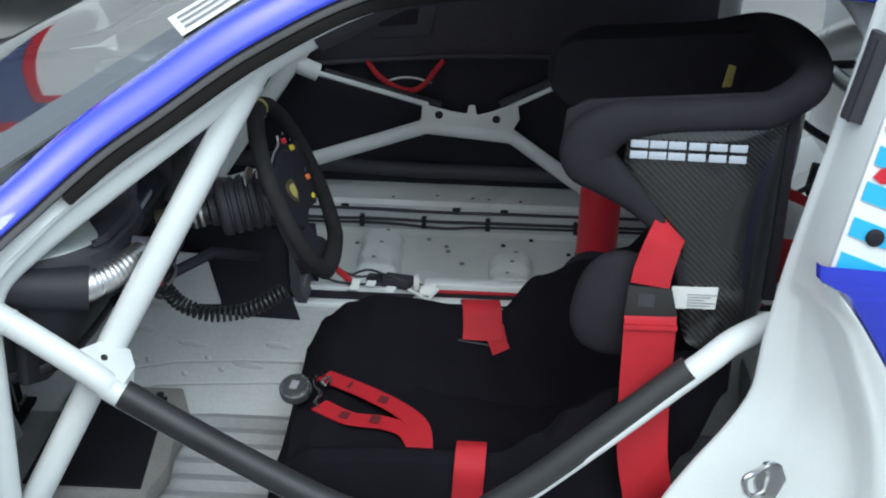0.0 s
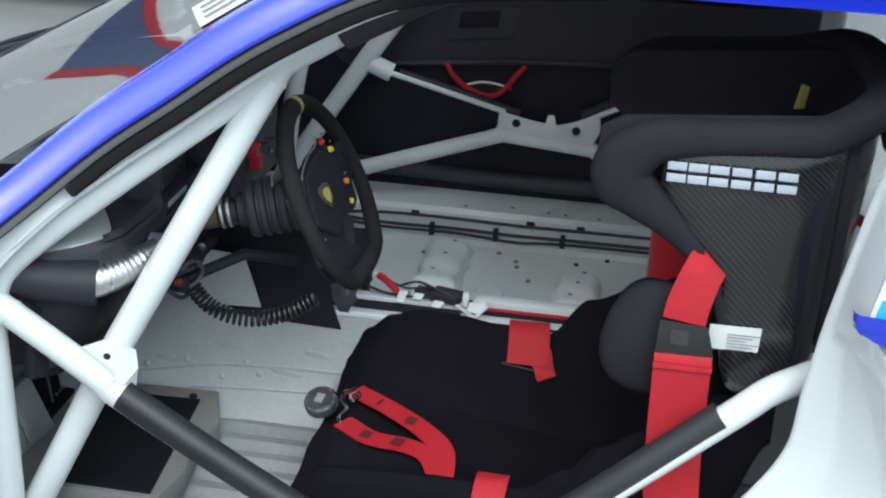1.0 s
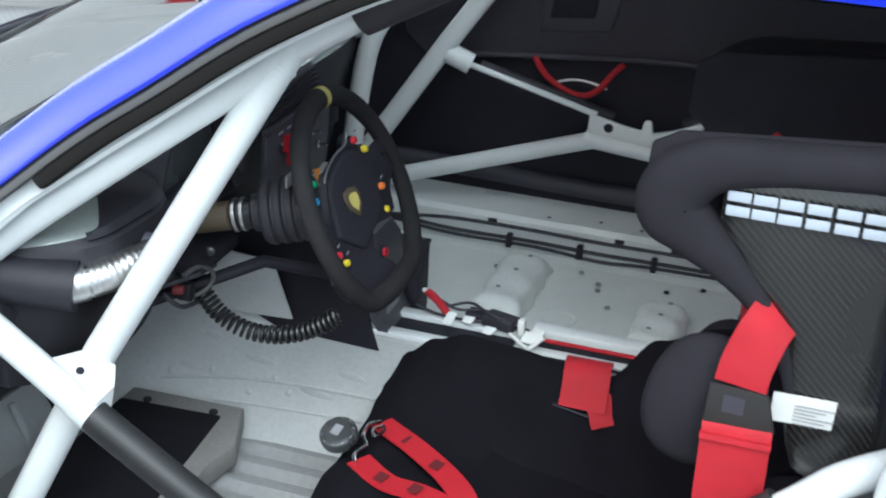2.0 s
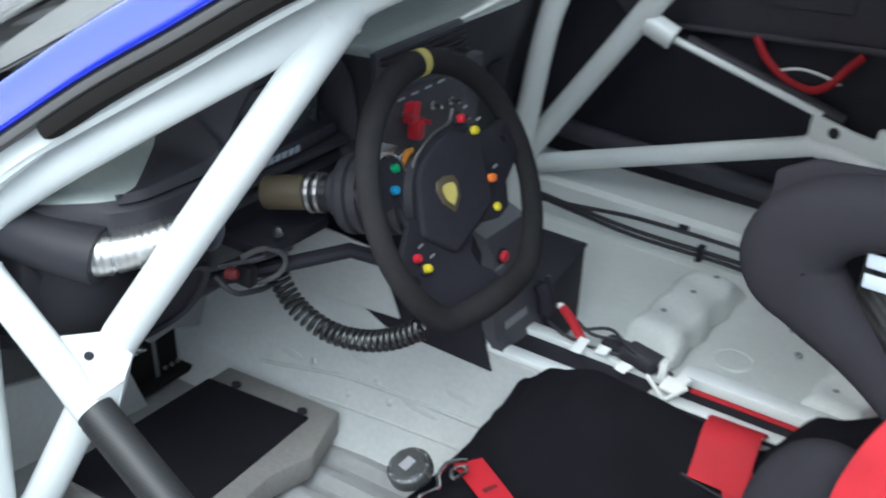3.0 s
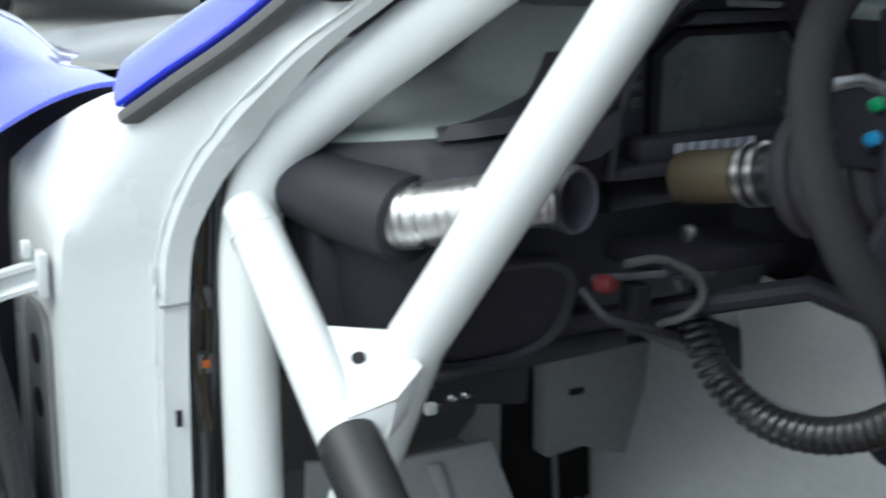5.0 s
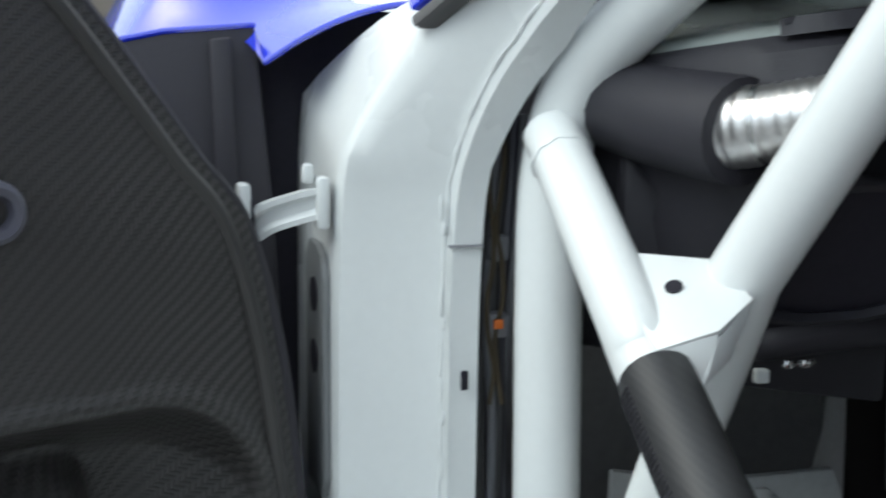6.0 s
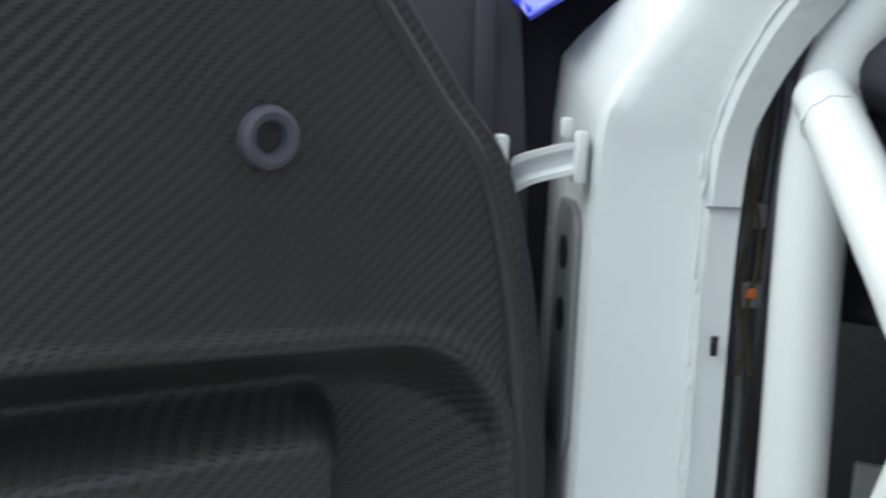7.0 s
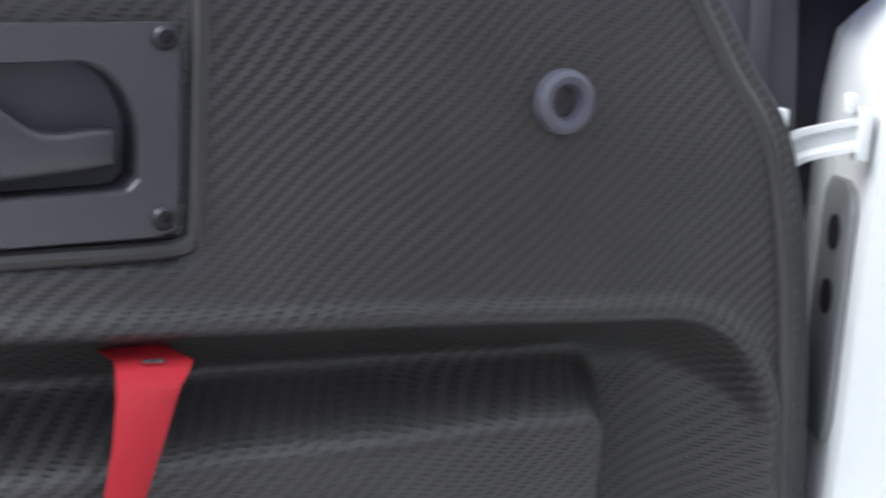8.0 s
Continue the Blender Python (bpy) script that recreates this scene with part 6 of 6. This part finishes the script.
for x in (-8.3, -7.1):
    wh = part("wheel", lathe([(0, 0), (.3, 0), (.47, .02), (.5, .06), (.5, .28), (.47, .3), (0, .3)], axis_pose((x, 4.5, .5), (0, 1, 0)), 24), RUBBER, trailer)
    part("rim", lathe([(0, 0), (.26, 0), (.27, .03), (0, .03)], axis_pose((x, 4.48, .5), (0, 1, 0)), 20), ALLOY, wh)
part("landing_leg", box(.2, .35, 4.7, 4.85, 0, .62, .01), SEALGREY, trailer)
part("landing_leg", box(.2, .35, 6.4, 6.55, 0, .62, .01), SEALGREY, trailer)
van = thing("white_van", (-11, 3.0, 0), "white delivery van parked in front of the race car", "van")
vp = [(-9.0, .35), (-9.0, .95), (-9.15, 1.1), (-9.9, 1.25), (-10.6, 2.0), (-10.9, 2.1), (-13.8, 2.1), (-14.0, 1.9), (-14.0, .35)]
part("body", slab([(x, 1.86, z) for x, z in vp], (0, 1.9, 0), .06, 3), TRAILERWHITE, van)
part("windscreen", slab([(-9.98, 2.05, 1.33), (-9.98, 3.57, 1.33), (-10.5, 3.50, 1.90), (-10.5, 2.12, 1.90)], (.03, 0, .03), .01), SCREEN, van)
part("grille", box(-9.01, -8.97, 2.2, 3.4, .55, .72, .01), DARK, van)
for y in (1.95, 3.35):
    part("headlight", box(-9.02, -8.96, y, y + .32, .72, .90, .02), LETTER, van)
for x in (-9.8, -13.1):
    for y in (1.82, 3.62):
        wh = part("wheel", lathe([(0, 0), (.2, 0), (.32, .02), (.34, .05), (.34, .17), (.32, .2), (0, .2)], axis_pose((x, y, .34), (0, 1, 0)), 24), RUBBER, van)
        part("rim", lathe([(0, 0), (.19, 0), (.2, .22), (0, .22)], axis_pose((x, y - .01, .34), (0, 1, 0)), 20), ALLOY, wh)
hut = thing("pit_building", (-18, -6, 0), "brown-grey brick paddock building with dark windows", "building")
part("wall", box(-22, -16, -16, 1.3, 0, 2.5, .02), BROWNWALL, hut)
part("roof", box(-22.3, -15.7, -16.3, 1.6, 2.5, 2.65, .03), SEALGREY, hut)
for k in range(5):
    y = -14.5 + 3.1 * k
    w = part("window", box(-16.02, -15.97, y, y + 1.6, 1.1, 2.1, .01), SCREEN, hut)
    part("sill", box(-16.0, -15.88, y - .05, y + 1.65, 1.0, 1.09, .01), LETTER, w)
